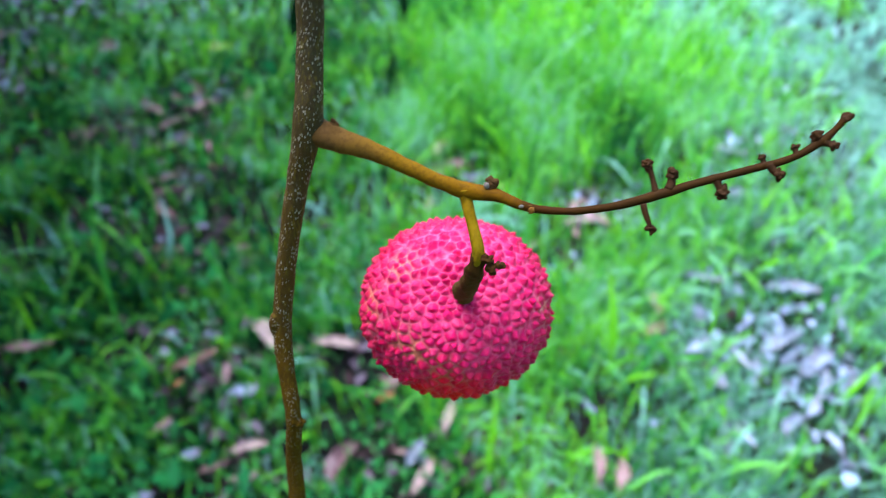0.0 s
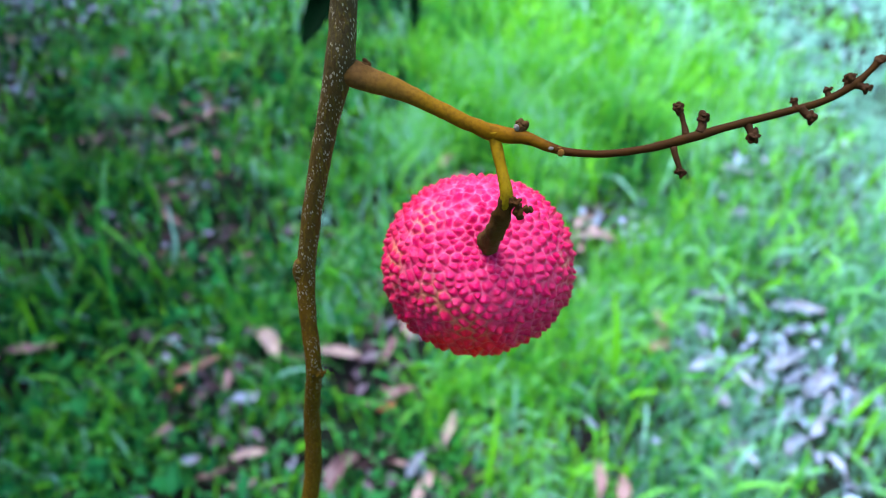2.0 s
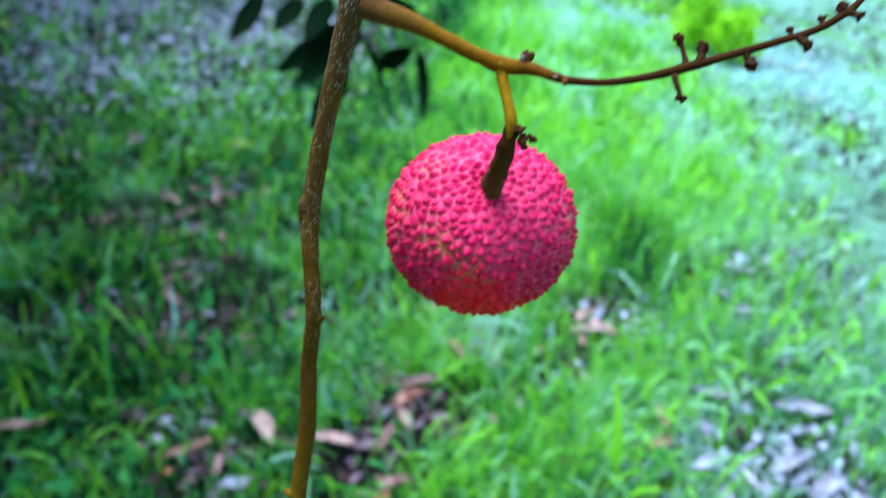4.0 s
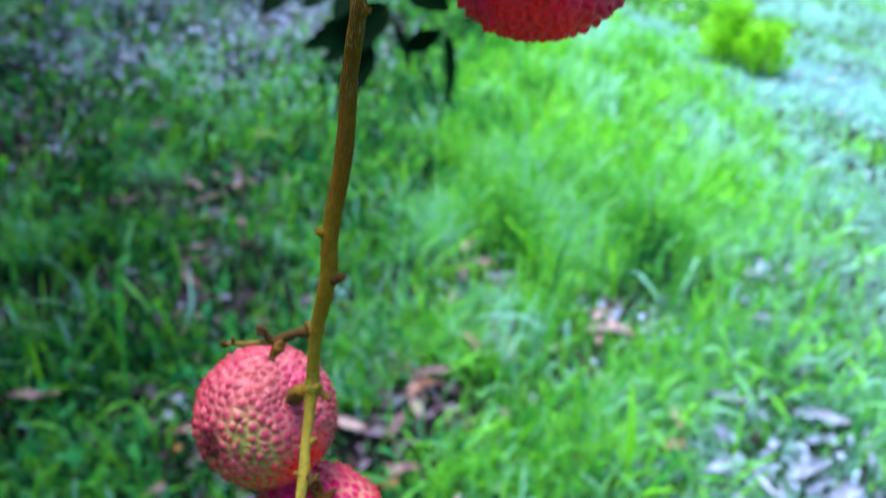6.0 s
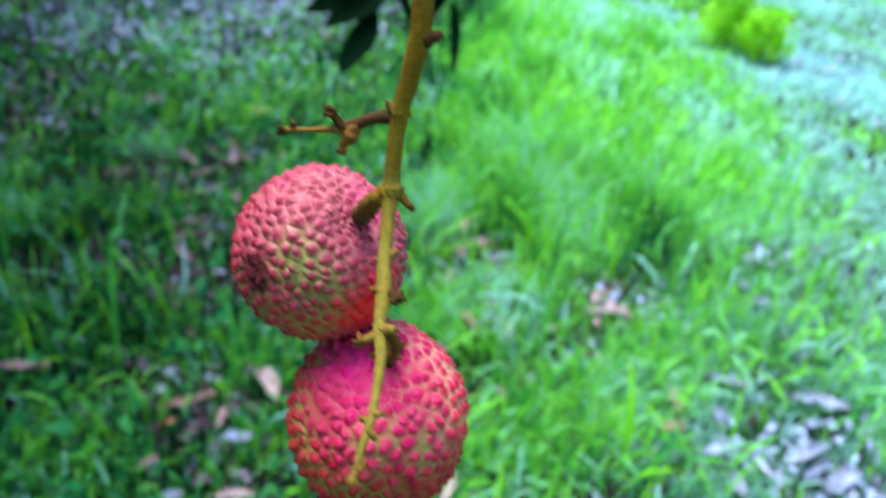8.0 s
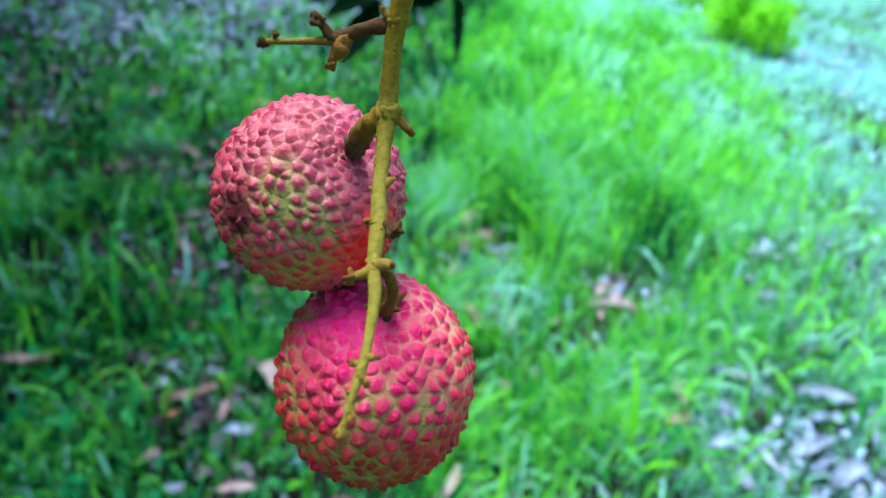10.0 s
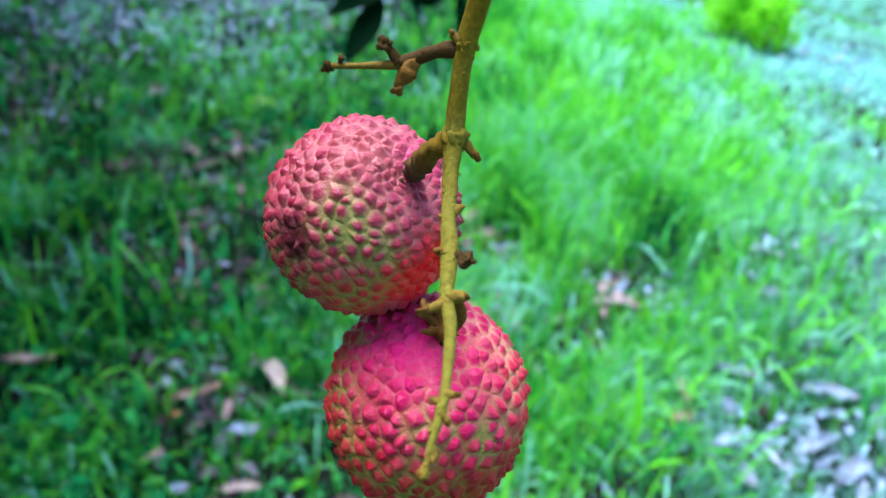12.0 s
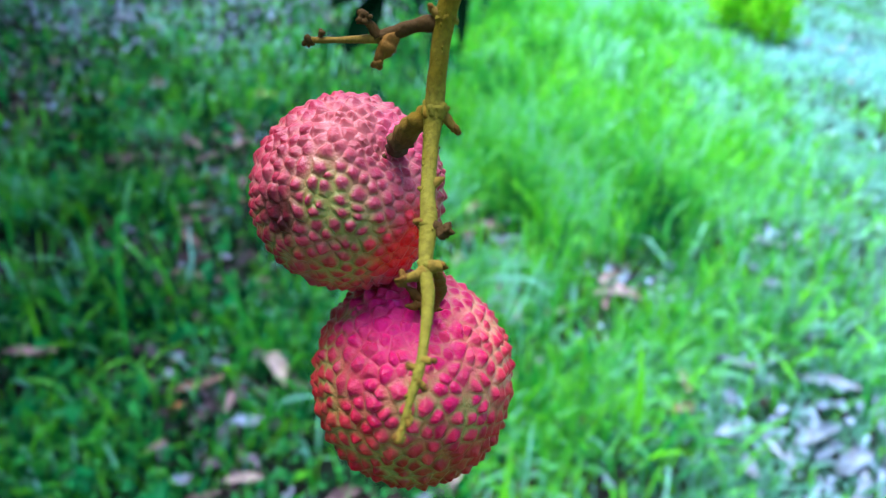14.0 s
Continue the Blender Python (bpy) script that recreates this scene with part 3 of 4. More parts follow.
for x, y, u, v, h in BROAD:
    bm = bmesh.new()
    long_blade(bm, (x, y, 0.0), (u, v, h), 0.016)
    ob = part("grass_blade", bm, GRASS)
    # left-hand blades take the darker tone that stands for tree shade
    ob.data.attributes.new("vary", "FLOAT", "POINT").data.foreach_set("value", [0.42 if x < -0.25 else 0.62] * len(ob.data.vertices))
    tagged(ob, "long broad green grass blade arching over the lawn", "grass blade", "long blades in the lawn")


def small_leaves(name, count, area, size, material, tone, seed, label, category, keep, z=(0.01, 0.06), tilt=0.45):
    """Many little oval leaves, each a folded six-sided sheet."""
    g = np.random.default_rng(seed)
    x, y = g.uniform(area[0], area[1], count), g.uniform(area[2], area[3], count)
    ok = g.uniform(0, 1, count) < keep(x, y)
    x, y = x[ok], y[ok]
    n = len(x)
    s = size * g.uniform(0.55, 1.4, n)
    a = g.uniform(0, 6.283, n)
    tx, ty = g.normal(0, tilt, n), g.normal(0, tilt, n)
    outline = np.array([[-1, 0], [-0.45, 0.42], [0.35, 0.40], [1, 0], [0.35, -0.40], [-0.45, -0.42], [-0.4, 0], [0.35, 0]])
    lift = np.array([0.0, 0.14, 0.14, -0.05, 0.14, 0.14, 0.0, 0.0])
    lx, ly = outline[:, 0][None] * s[:, None] / 2 * g.uniform(0.55, 1.2, (n, 8)), outline[:, 1][None] * s[:, None] / 2 * g.uniform(0.4, 1.4, (n, 8))
    vx = x[:, None] + np.cos(a)[:, None] * lx - np.sin(a)[:, None] * ly
    vy = y[:, None] + np.sin(a)[:, None] * lx + np.cos(a)[:, None] * ly
    vz = relief(x, y)[:, None] + g.uniform(z[0], z[1], n)[:, None] + tx[:, None] * lx + ty[:, None] * ly + lift[None] * s[:, None] * g.normal(1.0, 1.0, (n, 8))
    vz = np.maximum(vz, relief(x, y)[:, None] + 0.002)
    base = np.arange(n)[:, None, None] * 8
    quads = (base + np.array([[6, 7, 2, 1], [6, 5, 4, 7]])[None]).reshape(-1, 4)
    tris = (base + np.array([[0, 6, 1], [0, 5, 6], [7, 3, 2], [7, 4, 3]])[None]).reshape(-1, 3)
    vary = np.repeat(np.clip(tone + g.normal(0, 0.25, n), 0, 1), 8)
    me = mesh_of(name, np.stack([vx, vy, vz], -1).reshape(-1, 3), quads, tris, material, vary)
    return tagged(new(name, me), label, category, kind="stuff")


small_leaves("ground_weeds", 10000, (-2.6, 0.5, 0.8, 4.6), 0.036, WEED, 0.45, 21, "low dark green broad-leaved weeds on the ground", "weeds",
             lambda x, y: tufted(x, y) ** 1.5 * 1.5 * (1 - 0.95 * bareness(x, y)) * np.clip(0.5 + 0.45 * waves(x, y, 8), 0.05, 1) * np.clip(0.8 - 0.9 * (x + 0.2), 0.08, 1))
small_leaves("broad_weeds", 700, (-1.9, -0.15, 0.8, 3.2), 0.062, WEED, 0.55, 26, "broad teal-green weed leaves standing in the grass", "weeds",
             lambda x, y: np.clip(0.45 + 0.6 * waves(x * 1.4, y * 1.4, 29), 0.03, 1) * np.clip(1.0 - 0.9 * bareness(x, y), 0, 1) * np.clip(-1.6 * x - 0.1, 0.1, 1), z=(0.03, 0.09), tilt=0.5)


def near_left(x, y):
    return 1 / (1 + np.exp((x - 0.35) * 8)) / (1 + np.exp((y - 3.0) * 4))


small_leaves("clover", 2900, (-1.25, 0.12, 0.75, 1.6), 0.026, WEED, 0.75, 27, "small round bright green weed leaves low on the ground", "weeds",
             lambda x, y: np.clip(1.0 - 0.8 * bareness(x, y), 0, 1) * np.clip((1.55 - y) / 0.3, 0, 1) * np.clip(0.62 + 0.5 * waves(x * 1.5, y * 1.5, 19), 0.3, 1), z=(0.01, 0.05), tilt=0.3)
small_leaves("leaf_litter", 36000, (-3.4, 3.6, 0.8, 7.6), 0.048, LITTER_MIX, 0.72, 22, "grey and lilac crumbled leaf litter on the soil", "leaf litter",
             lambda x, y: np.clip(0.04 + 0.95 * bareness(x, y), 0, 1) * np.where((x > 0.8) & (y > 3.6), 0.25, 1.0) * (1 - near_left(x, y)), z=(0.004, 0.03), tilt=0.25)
small_leaves("brown_litter", 9000, (-2.4, 1.0, 0.8, 4.0), 0.055, LITTER_DARK, 0.5, 23, "dark purplish-brown crumbled leaf litter under the weeds", "leaf litter",
             lambda x, y: np.clip(0.12 + 0.85 * bareness(x, y), 0, 1) * near_left(x, y), z=(0.004, 0.03), tilt=0.25)


# ---------------------------------------------------------------- dead leaves, one by one
def dead_leaf_mesh(length, width, curl, fold, seed):
    g = random.Random(seed)
    bm = bmesh.new()
    nu, nv = 12, 6
    grid = []
    for i in range(nu + 1):
        u = i / nu
        half = width / 2 * (math.sin(math.pi * min(1, u * 0.97 + 0.015)) ** 0.75) * (1.12 - 0.3 * u)
        row = []
        for j in range(nv + 1):
            v = j / nv * 2 - 1
            x, y = (u - 0.5) * length, v * half
            z = abs(v) * half * fold + curl * length * (2 * u - 1) ** 2 * 0.5
            z += 0.34 * width * noise.noise(Vector((u * 5, v * 2.5, seed * 3.7)))
            y *= 1 + 0.35 * noise.noise(Vector((u * 6, seed * 5.1, 1.0 if v > 0 else 4.0)))
            y += 0.35 * width * math.sin(u * 2.6 + seed)
            row.append(bm.verts.new((x, y, z)))
        grid.append(row)
    for a, b in zip(grid, grid[1:]):
        for j in range(nv):
            bm.faces.new((a[j], b[j], b[j + 1], a[j + 1]))
    low = min(v.co.z for v in bm.verts)
    add_tube(bm, [(length * -0.5, 0, -low * 0), (length * -0.6, 0.002, 0.002), (length * -0.68, 0.006, 0.006)], [0.0016, 0.0013, 0.001], sides=6, per=2, rough=0)
    for v in bm.verts:
        v.co.z -= low
    return bm


DEAD = []
for i, (ln, wd, cu, fo) in enumerate([(0.115, 0.036, 0.14, 0.45), (0.10, 0.040, -0.14, 0.4), (0.13, 0.034, 0.22, 0.6), (0.085, 0.036, 0.08, 0.3), (0.11, 0.030, -0.2, 0.8)]):
    for material in (LITTER_BROWN, LITTER_PALE, LITTER_RED, LITTER_YELLOW, LITTER_BEIGE):
        if DEAD and len(DEAD) % 5:
            me = DEAD[-1].copy()
            me.materials.clear()
        else:
            bm = dead_leaf_mesh(ln, wd, cu, fo, i)
            me = bpy.data.meshes.new("dead_leaf")
            bm.to_mesh(me)
            bm.free()
            me.polygons.foreach_set("use_smooth", [True] * len(me.polygons))
        me.materials.append(material)
        DEAD.append(me)
LEAF_WORDS = ("curled brown dead leaf lying in the grass", "pale grey dry leaf lying in the grass",
              "orange-brown dead leaf lying in the grass", "yellow-green fallen leaf lying in the grass", "pinkish-beige dry leaf lying in the grass")


def dead_leaf(x, y, turn, shape, tint, scale=1.0, lift=0.02, tilt=0.0):
    ob = new("dead_leaf", DEAD[shape * 5 + tint])
    z = float(relief(np.float64(x), np.float64(y))) + lift
    ob.matrix_world = Matrix.LocRotScale((x, y, z), Euler((tilt, tilt * 0.6, turn)), Vector((scale,) * 3))
    return tagged(ob, LEAF_WORDS[tint], "dead leaf", "dead leaves on the grass")


# the leaves that stand out: x, y, turn, shape, tint, size
NOTED = [(-0.48, 1.42, -0.7, 1, 4, 1.30), (-0.28, 1.40, -0.2, 0, 4, 1.01), (-0.65, 1.34, 0.8, 2, 0, 0.98), (-0.50, 1.25, 0.5, 3, 1, 0.94), (-0.56,
         1.30, 1.6, 4, 0, 0.69), (-0.68, 1.27, 0.8, 3, 2, 0.46), (-0.59, 1.06, 0.6, 3, 1, 0.66), (-0.45, 1.07, 0.2, 0, 4, 0.74), (-0.45, 1.00, 0.5, 3,
         0, 0.75), (-0.14, 1.24, 0.8, 3, 2, 0.62), (-0.10, 1.28, 0.6, 1, 0, 0.81), (0.02, 1.18, 1.5, 2, 4, 0.80), (-0.05, 1.07, 1.0, 0, 1, 0.83),
         (-0.04, 1.01, 1.0, 4, 4, 1.04), (-0.22, 1.04, 1.2, 1, 0, 1.20)]
for x, y, a, s, k, size in NOTED:
    dead_leaf(x, y, a, s, k, size, 0.055)
PALES = [(0.96, 1.44, 0.7, 1, 1.08), (0.98, 1.37, 1.0, 3, 1.22), (0.70, 1.43, 0.8, 3, 1.16), (1.04, 1.64, -0.2, 0, 1.30), (0.79, 1.70, 0.0, 2, 0.93),
         (0.94, 1.22, 1.1, 3, 0.90), (0.88, 1.16, 0.8, 1, 0.86), (0.75, 1.12, -1.2, 4, 0.62), (1.01, 1.35, 0.6, 0, 1.17), (0.81, 1.38, -0.9, 2, 0.73),
         (0.74, 1.31, -1.2, 3, 0.92), (0.95, 1.11, 1.9, 4, 0.70)]
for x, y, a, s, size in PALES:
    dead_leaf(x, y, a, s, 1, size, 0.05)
for x, y, a, s, k in [(0.50, 2.02, -0.9, 3, 0), (0.47, 2.06, 0.9, 1, 0), (0.53, 1.98, 2.2, 3, 0), (0.46, 1.98, 0.2, 0, 0), (0.37, 1.05, 1.4, 4, 0), (-1.11, 1.39, 0.4, 2, 0), (0.0, 2.38, 1.2, 1, 0), (0.05, 2.30, 0.3, 3, 0),
                      (-0.98, 3.16, 0.4, 1, 3), (-1.05, 3.22, 1.4, 3, 3), (-2.9, 4.7, 0.1, 2, 3), (-0.93, 2.66, 0.9, 1, 0), (0.60, 1.50, 0.8, 3, 0), (0.62, 1.60, 1.9, 3, 0), (0.42, 1.02, 1.5, 3, 0),
                      (-0.09, 1.59, 0.9, 1, 0), (-0.11, 1.51, 2.1, 3, 0), (-0.07, 1.66, 0.3, 0, 0), (-0.05, 2.05, 1.6, 3, 0), (0.02, 1.82, -0.6, 1, 0), (-0.15, 1.44, 1.2, 4, 0)]:
    dead_leaf(x, y, a, s, k, 1.0, 0.05)
rnd = random.Random(5)
made = 0
while made < 235:
    x, y = rnd.uniform(-2.6, 2.6), rnd.uniform(0.95, 5.4)
    b = float(bareness(np.array([x]), np.array([y]))[0])
    if abs(x) > 0.45 * y + 0.6 or rnd.random() > 0.03 + b:
        continue
    # leaves far off and on the right mostly get the sky-pale material
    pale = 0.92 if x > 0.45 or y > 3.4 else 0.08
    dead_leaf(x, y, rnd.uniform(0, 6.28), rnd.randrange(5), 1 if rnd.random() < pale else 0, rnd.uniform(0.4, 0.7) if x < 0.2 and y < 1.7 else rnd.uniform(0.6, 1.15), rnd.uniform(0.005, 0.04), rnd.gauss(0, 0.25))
    made += 1


# ---------------------------------------------------------------- the fruiting shoot
shoot = holder("lychee_branch", (-0.02, 0.108, 1.62), "brown-green hanging lychee shoot with bare broken twigs", "branch")
STEM = [(0.02, 0.20, 2.10), (-0.006, 0.145, 1.80), (-0.0160, 0.1085, 1.6100), (-0.0175, 0.1037, 1.5770), (-0.0181, 0.1015, 1.5687), (-0.0189, 0.0990, 1.5604),
        (-0.0212, 0.0973, 1.5508), (-0.0238, 0.0949, 1.5390), (-0.0259, 0.0915, 1.5254), (-0.0257, 0.0879, 1.5163), (-0.0251, 0.0848, 1.5075),
        (-0.0264, 0.0845, 1.4959), (-0.0269, 0.0825, 1.4828), (-0.0286, 0.0785, 1.4684), (-0.0287, 0.0759, 1.4592), (-0.0305, 0.0738, 1.4482),
        (-0.0308, 0.0722, 1.4423), (-0.0308, 0.0706, 1.4373), (-0.0306, 0.0668, 1.4331), (-0.0301, 0.0612, 1.4295), (-0.0294, 0.0569, 1.4271),
        (-0.0291, 0.0517, 1.4246), (-0.0282, 0.0477, 1.4229), (-0.0279, 0.0416, 1.4205), (-0.0281, 0.0381, 1.4189), (-0.0287, 0.0351, 1.4169), (-0.0291, 0.0320, 1.4146)]
GIRTH = [6.5, 3.6, 2.15, 2.0, 1.95, 2.25, 1.75, 1.65, 1.6, 1.45, 1.45, 1.5, 1.7, 1.6, 1.6, 1.35, 1.25, 1.4, 1.05, 0.97, 1.2, 0.82, 0.82, 0.56, 0.64, 0.44, 0.35]
tube("stem", STEM, [r / 1000 for r in GIRTH], BARK, shoot, "brown stem with pale dots, olive lower down", sides=24, per=10, rough=0.045, grain=350)
SIDE = [(-0.0196, 0.0995, 1.5592), (-0.0152, 0.0982, 1.5580), (-0.0093, 0.0970, 1.5565), (-0.0042, 0.0957, 1.5547), (0.0009, 0.0944, 1.5529), (0.0051, 0.0936, 1.5518),
        (0.0093, 0.0924, 1.5519), (0.0142, 0.0903, 1.5513), (0.0199, 0.0892, 1.5516), (0.0255, 0.0888, 1.5528), (0.0309, 0.0889, 1.5545), (0.0378, 0.0895, 1.5568),
        (0.0442, 0.0891, 1.5594), (0.0489, 0.0886, 1.5616), (0.0525, 0.0891, 1.5641), (0.0542, 0.0898, 1.5657), (0.0552, 0.0904, 1.5669)]
tube("side_twig", SIDE, [r / 1000 for r in (2.3, 2.0, 1.42, 1.2, 1.15, 1.35, 1.0, 0.62, 0.54, 0.58, 0.74, 0.6, 0.55, 0.5, 0.56, 0.42, 0.5)], STALK, shoot,
     "olive-brown side twig darkening to a bare tip", sides=14, per=7, rough=0.07, grain=600)
tube("fruit_stalk", [(0.0046, 0.0938, 1.5520), (0.0048, 0.0930, 1.5507), (0.0057, 0.0905, 1.5478), (0.0067, 0.0880, 1.5446), (0.0063, 0.0886, 1.5405), (0.0057, 0.0912, 1.5350)],
     [0.0013, 0.00095, 0.00085, 0.0010, 0.0011, 0.0009], GREEN_STALK, shoot, "yellow-green fruit stalk", rough=0.06)
bm = bmesh.new()
add_tube(bm, [(0.0068, 0.0880, 1.5440), (0.0064, 0.0883, 1.5412), (0.0059, 0.0900, 1.5372), (0.0052, 0.0932, 1.5318), (0.0048, 0.0956, 1.5282)], [0.0011, 0.0014, 0.0016, 0.0018, 0.0016], sides=14, per=6, rough=0.2, grain=700)
for q, r in [((0.0085, 0.0868, 1.5428), 0.0008), ((0.0096, 0.0868, 1.5430), 0.0006), ((0.0078, 0.0872, 1.5440), 0.0008), ((0.0102, 0.0872, 1.5424), 0.0005), ((0.0088, 0.0874, 1.5414), 0.0007)]:
    add_lump(bm, q, r, rough=0.6, grain=1500)
part("stalk_stub", bm, HUSK, shoot, "dark brown ragged stub where the fruit joins")
stub("bud", (0.0078, 0.0927, 1.5518), (0.0084, 0.0934, 1.5536), 0.0007, 0.0006, 0.00075, BROWN, shoot, "brown bud with a pale scar", 3)
for c, r in [((0.0077, 0.0928, 1.5535), 0.00055), ((0.0128, 0.0900, 1.5518), 0.0004)]:
    bm = bmesh.new()
    add_lump(bm, c, r, stretch=(0.8, 0.5, 0.8), rough=0.3, grain=1500)
    part("bud_scar", bm, PALE_SCAR, shoot, "small pale healed scar")
stub("bud", (0.0140, 0.0905, 1.5517), (0.0141, 0.0899, 1.5511), 0.0005, 0.0005, 0.0005, OCHRE, shoot)
stub("bud", (-0.0156, 0.0985, 1.5590), (-0.0151, 0.0992, 1.5600), 0.0008, 0.0006, 0.0006, BROWN, shoot, "brown bud in the fork", 2)
bm = bmesh.new()
add_lump(bm, (-0.0268, 0.0912, 1.5246), 0.0015, stretch=(0.95, 0.9, 2.1), rough=0.06, grain=400)
part("bud", bm, BARK, shoot, "rounded bud shoulder on the stem")
stub("bud", (-0.0252, 0.0845, 1.5075), (-0.0238, 0.0843, 1.5070), 0.0011, 0.0008, 0.0007, BARK, shoot)
stub("bud", (-0.0292, 0.0784, 1.4680), (-0.0309, 0.0780, 1.4680), 0.0012, 0.0006, 0.0005, BARK, shoot)
stub("bud", (-0.0280, 0.0758, 1.4592), (-0.0256, 0.0756, 1.4602), 0.0011, 0.0006, 0.0005, BROWN, shoot, "hooked brown bud", 2)
# knobbly stumps along the dark side twig
for a, b, r0, k in [((0.0317, 0.0890, 1.5549), (0.0306, 0.0918, 1.5581), 0.00042, 0.0007), ((0.0335, 0.0893, 1.5556), (0.0340, 0.0906, 1.5574), 0.00062, 0.00075),
                    ((0.0300, 0.0882, 1.5538), (0.0311, 0.0859, 1.5511), 0.0004, 0.0007), ((0.0398, 0.0895, 1.5574), (0.0408, 0.0881, 1.5560), 0.00055, 0.0008),
                    ((0.0457, 0.0889, 1.5601), (0.0455, 0.0897, 1.5609), 0.0004, 0.0005), ((0.0463, 0.0888, 1.5604), (0.0474, 0.0875, 1.5597), 0.0005, 0.0007),
                    ((0.0496, 0.0886, 1.5620), (0.0493, 0.0894, 1.5628), 0.0004, 0.0005), ((0.0523, 0.0891, 1.5639), (0.0520, 0.0898, 1.5646), 0.0005, 0.0007),
                    ((0.0527, 0.0890, 1.5641), (0.0538, 0.0884, 1.5638), 0.0005, 0.0006), ((0.0548, 0.0901, 1.5663), (0.0554, 0.0905, 1.5671), 0.0004, 0.0006)]:
    stub("twig_stump", a, b, r0, r0 * 0.9, k, DARK_TWIG, shoot, "", 4)
# the lower side twig with its bract and knobbed tip
tube("lower_twig", [(-0.0307, 0.0740, 1.4478), (-0.0344, 0.0741, 1.4470), (-0.0369, 0.0734, 1.4460), (-0.0388, 0.0728, 1.4452)], [0.0011, 0.00095, 0.0009, 0.001], BROWN, shoot, "short brown side twig", rough=0.15)
tube("twig_tip", [(-0.0385, 0.0729, 1.4452), (-0.0441, 0.0722, 1.4446), (-0.0477, 0.0719, 1.4443)], [0.0007, 0.00036, 0.00042], OCHRE, shoot, "thin straw-coloured twig end", rough=0.1)
stub("knob", (-0.0476, 0.0719, 1.4443), (-0.0481, 0.0719, 1.4441), 0.0004, 0.0004, 0.0006, BROWN, shoot, "", 4)
stub("knob", (-0.0466, 0.0721, 1.4447), (-0.0465, 0.0722, 1.4453), 0.0003, 0.0003, 0.0004, BROWN, shoot, "", 2)
stub("twig_stump", (-0.0390, 0.0727, 1.4454), (-0.0411, 0.0729, 1.4476), 0.0006, 0.0005, 0.0008, BROWN, shoot, "", 4)
bm = bmesh.new()
add_tube(bm, [(-0.0368, 0.0734, 1.4460), (-0.0378, 0.0724, 1.4444), (-0.0389, 0.0716, 1.4424)], [0.0008, 0.0013, 0.0005], sides=10, per=6, rough=0.3, grain=1100)
add_lump(bm, (-0.0388, 0.0716, 1.4422), 0.0007, rough=0.5, grain=1500)
part("bract", bm, CHESTNUT, shoot, "withered ochre bract")
stub("bud", (-0.0315, 0.0739, 1.4490), (-0.0326, 0.0739, 1.4497), 0.0007, 0.0005, 0.0004, OCHRE, shoot)
tube("fruit_stalk", [(-0.0309, 0.0700, 1.4368), (-0.0330, 0.0716, 1.4345), (-0.0350, 0.0738, 1.4310), (-0.0360, 0.0753, 1.4290), (-0.0366, 0.0790, 1.4262)], [0.0014, 0.00145, 0.0015, 0.0016, 0.0013], RUST, shoot, "thick rough brown fruit stalk", rough=0.28, grain=900)
stub("twig_stump", (-0.0300, 0.0703, 1.4366), (-0.0276, 0.0700, 1.4348), 0.0007, 0.00055, 0.0006, OCHRE, shoot, "", 2)
stub("thorn", (-0.0298, 0.0620, 1.4300), (-0.0282, 0.0632, 1.4308), 0.0006, 0.0002, 0, OCHRE, shoot)
stub("thorn", (-0.0302, 0.0615, 1.4297), (-0.0315, 0.0613, 1.4300), 0.0005, 0.0002, 0, OCHRE, shoot)
stub("bud", (-0.0288, 0.0567, 1.4271), (-0.0274, 0.0563, 1.4268), 0.0008, 0.0007, 0.00095, BROWN, shoot, "round dark brown bud", 2)
stub("bud", (-0.0296, 0.0567, 1.4271), (-0.0305, 0.0569, 1.4274), 0.0007, 0.0005, 0.0006, OCHRE, shoot, "", 3)
stub("twig_stump", (-0.0290, 0.0508, 1.4243), (-0.0316, 0.0496, 1.4236), 0.0007, 0.0006, 0.0008, OCHRE, shoot, "", 3)
tube("fruit_stalk", [(-0.0288, 0.0520, 1.4246), (-0.0274, 0.0535, 1.4220), (-0.0272, 0.0590, 1.4150), (-0.0286, 0.0660, 1.4068), (-0.0294, 0.0712, 1.4024), (-0.0297, 0.0724, 1.4000)], [0.0006, 0.0007, 0.0008, 0.0009, 0.0011, 0.0010], CHESTNUT, shoot, "brown stalk bent back to the fruit", rough=0.18)
stub("bud", (-0.0285, 0.0515, 1.4246), (-0.0268, 0.0512, 1.4250), 0.0008, 0.0006, 0.0005, OCHRE, shoot)
for a, b, k in [((-0.0280, 0.0390, 1.4194), (-0.0292, 0.0389, 1.4194), 0.0005), ((-0.0279, 0.0396, 1.4198), (-0.0267, 0.0396, 1.4199), 0.00045),
                ((-0.0281, 0.0374, 1.4186), (-0.0272, 0.0371, 1.4182), 0.00045), ((-0.0287, 0.0342, 1.4163), (-0.0282, 0.0338, 1.4159), 0.0003),
                ((-0.0290, 0.0322, 1.4149), (-0.0297, 0.0320, 1.4147), 0.0003)]:
    stub("twig_stump", a, b, 0.00050, 0.00042, k * 0.8, OCHRE, shoot, "", 4)


# the forked broken end of the shoot and the small warts along its lower part
stub("twig_stump", (-0.0289, 0.0331, 1.4156), (-0.0296, 0.0322, 1.4150), 0.00030, 0.00028, 0.0003, OCHRE, shoot, "", 3)
stub("twig_stump", (-0.0287, 0.0342, 1.4163), (-0.0283, 0.0331, 1.4162), 0.00028, 0.00022, 0.00025, OCHRE, shoot, "", 3)
stub("bud", (-0.0280, 0.0442, 1.4196), (-0.0279, 0.0438, 1.4190), 0.00030, 0.00025, 0.0003, OCHRE, shoot, "small bud with a dark scar", 3)
rnd = random.Random(17)
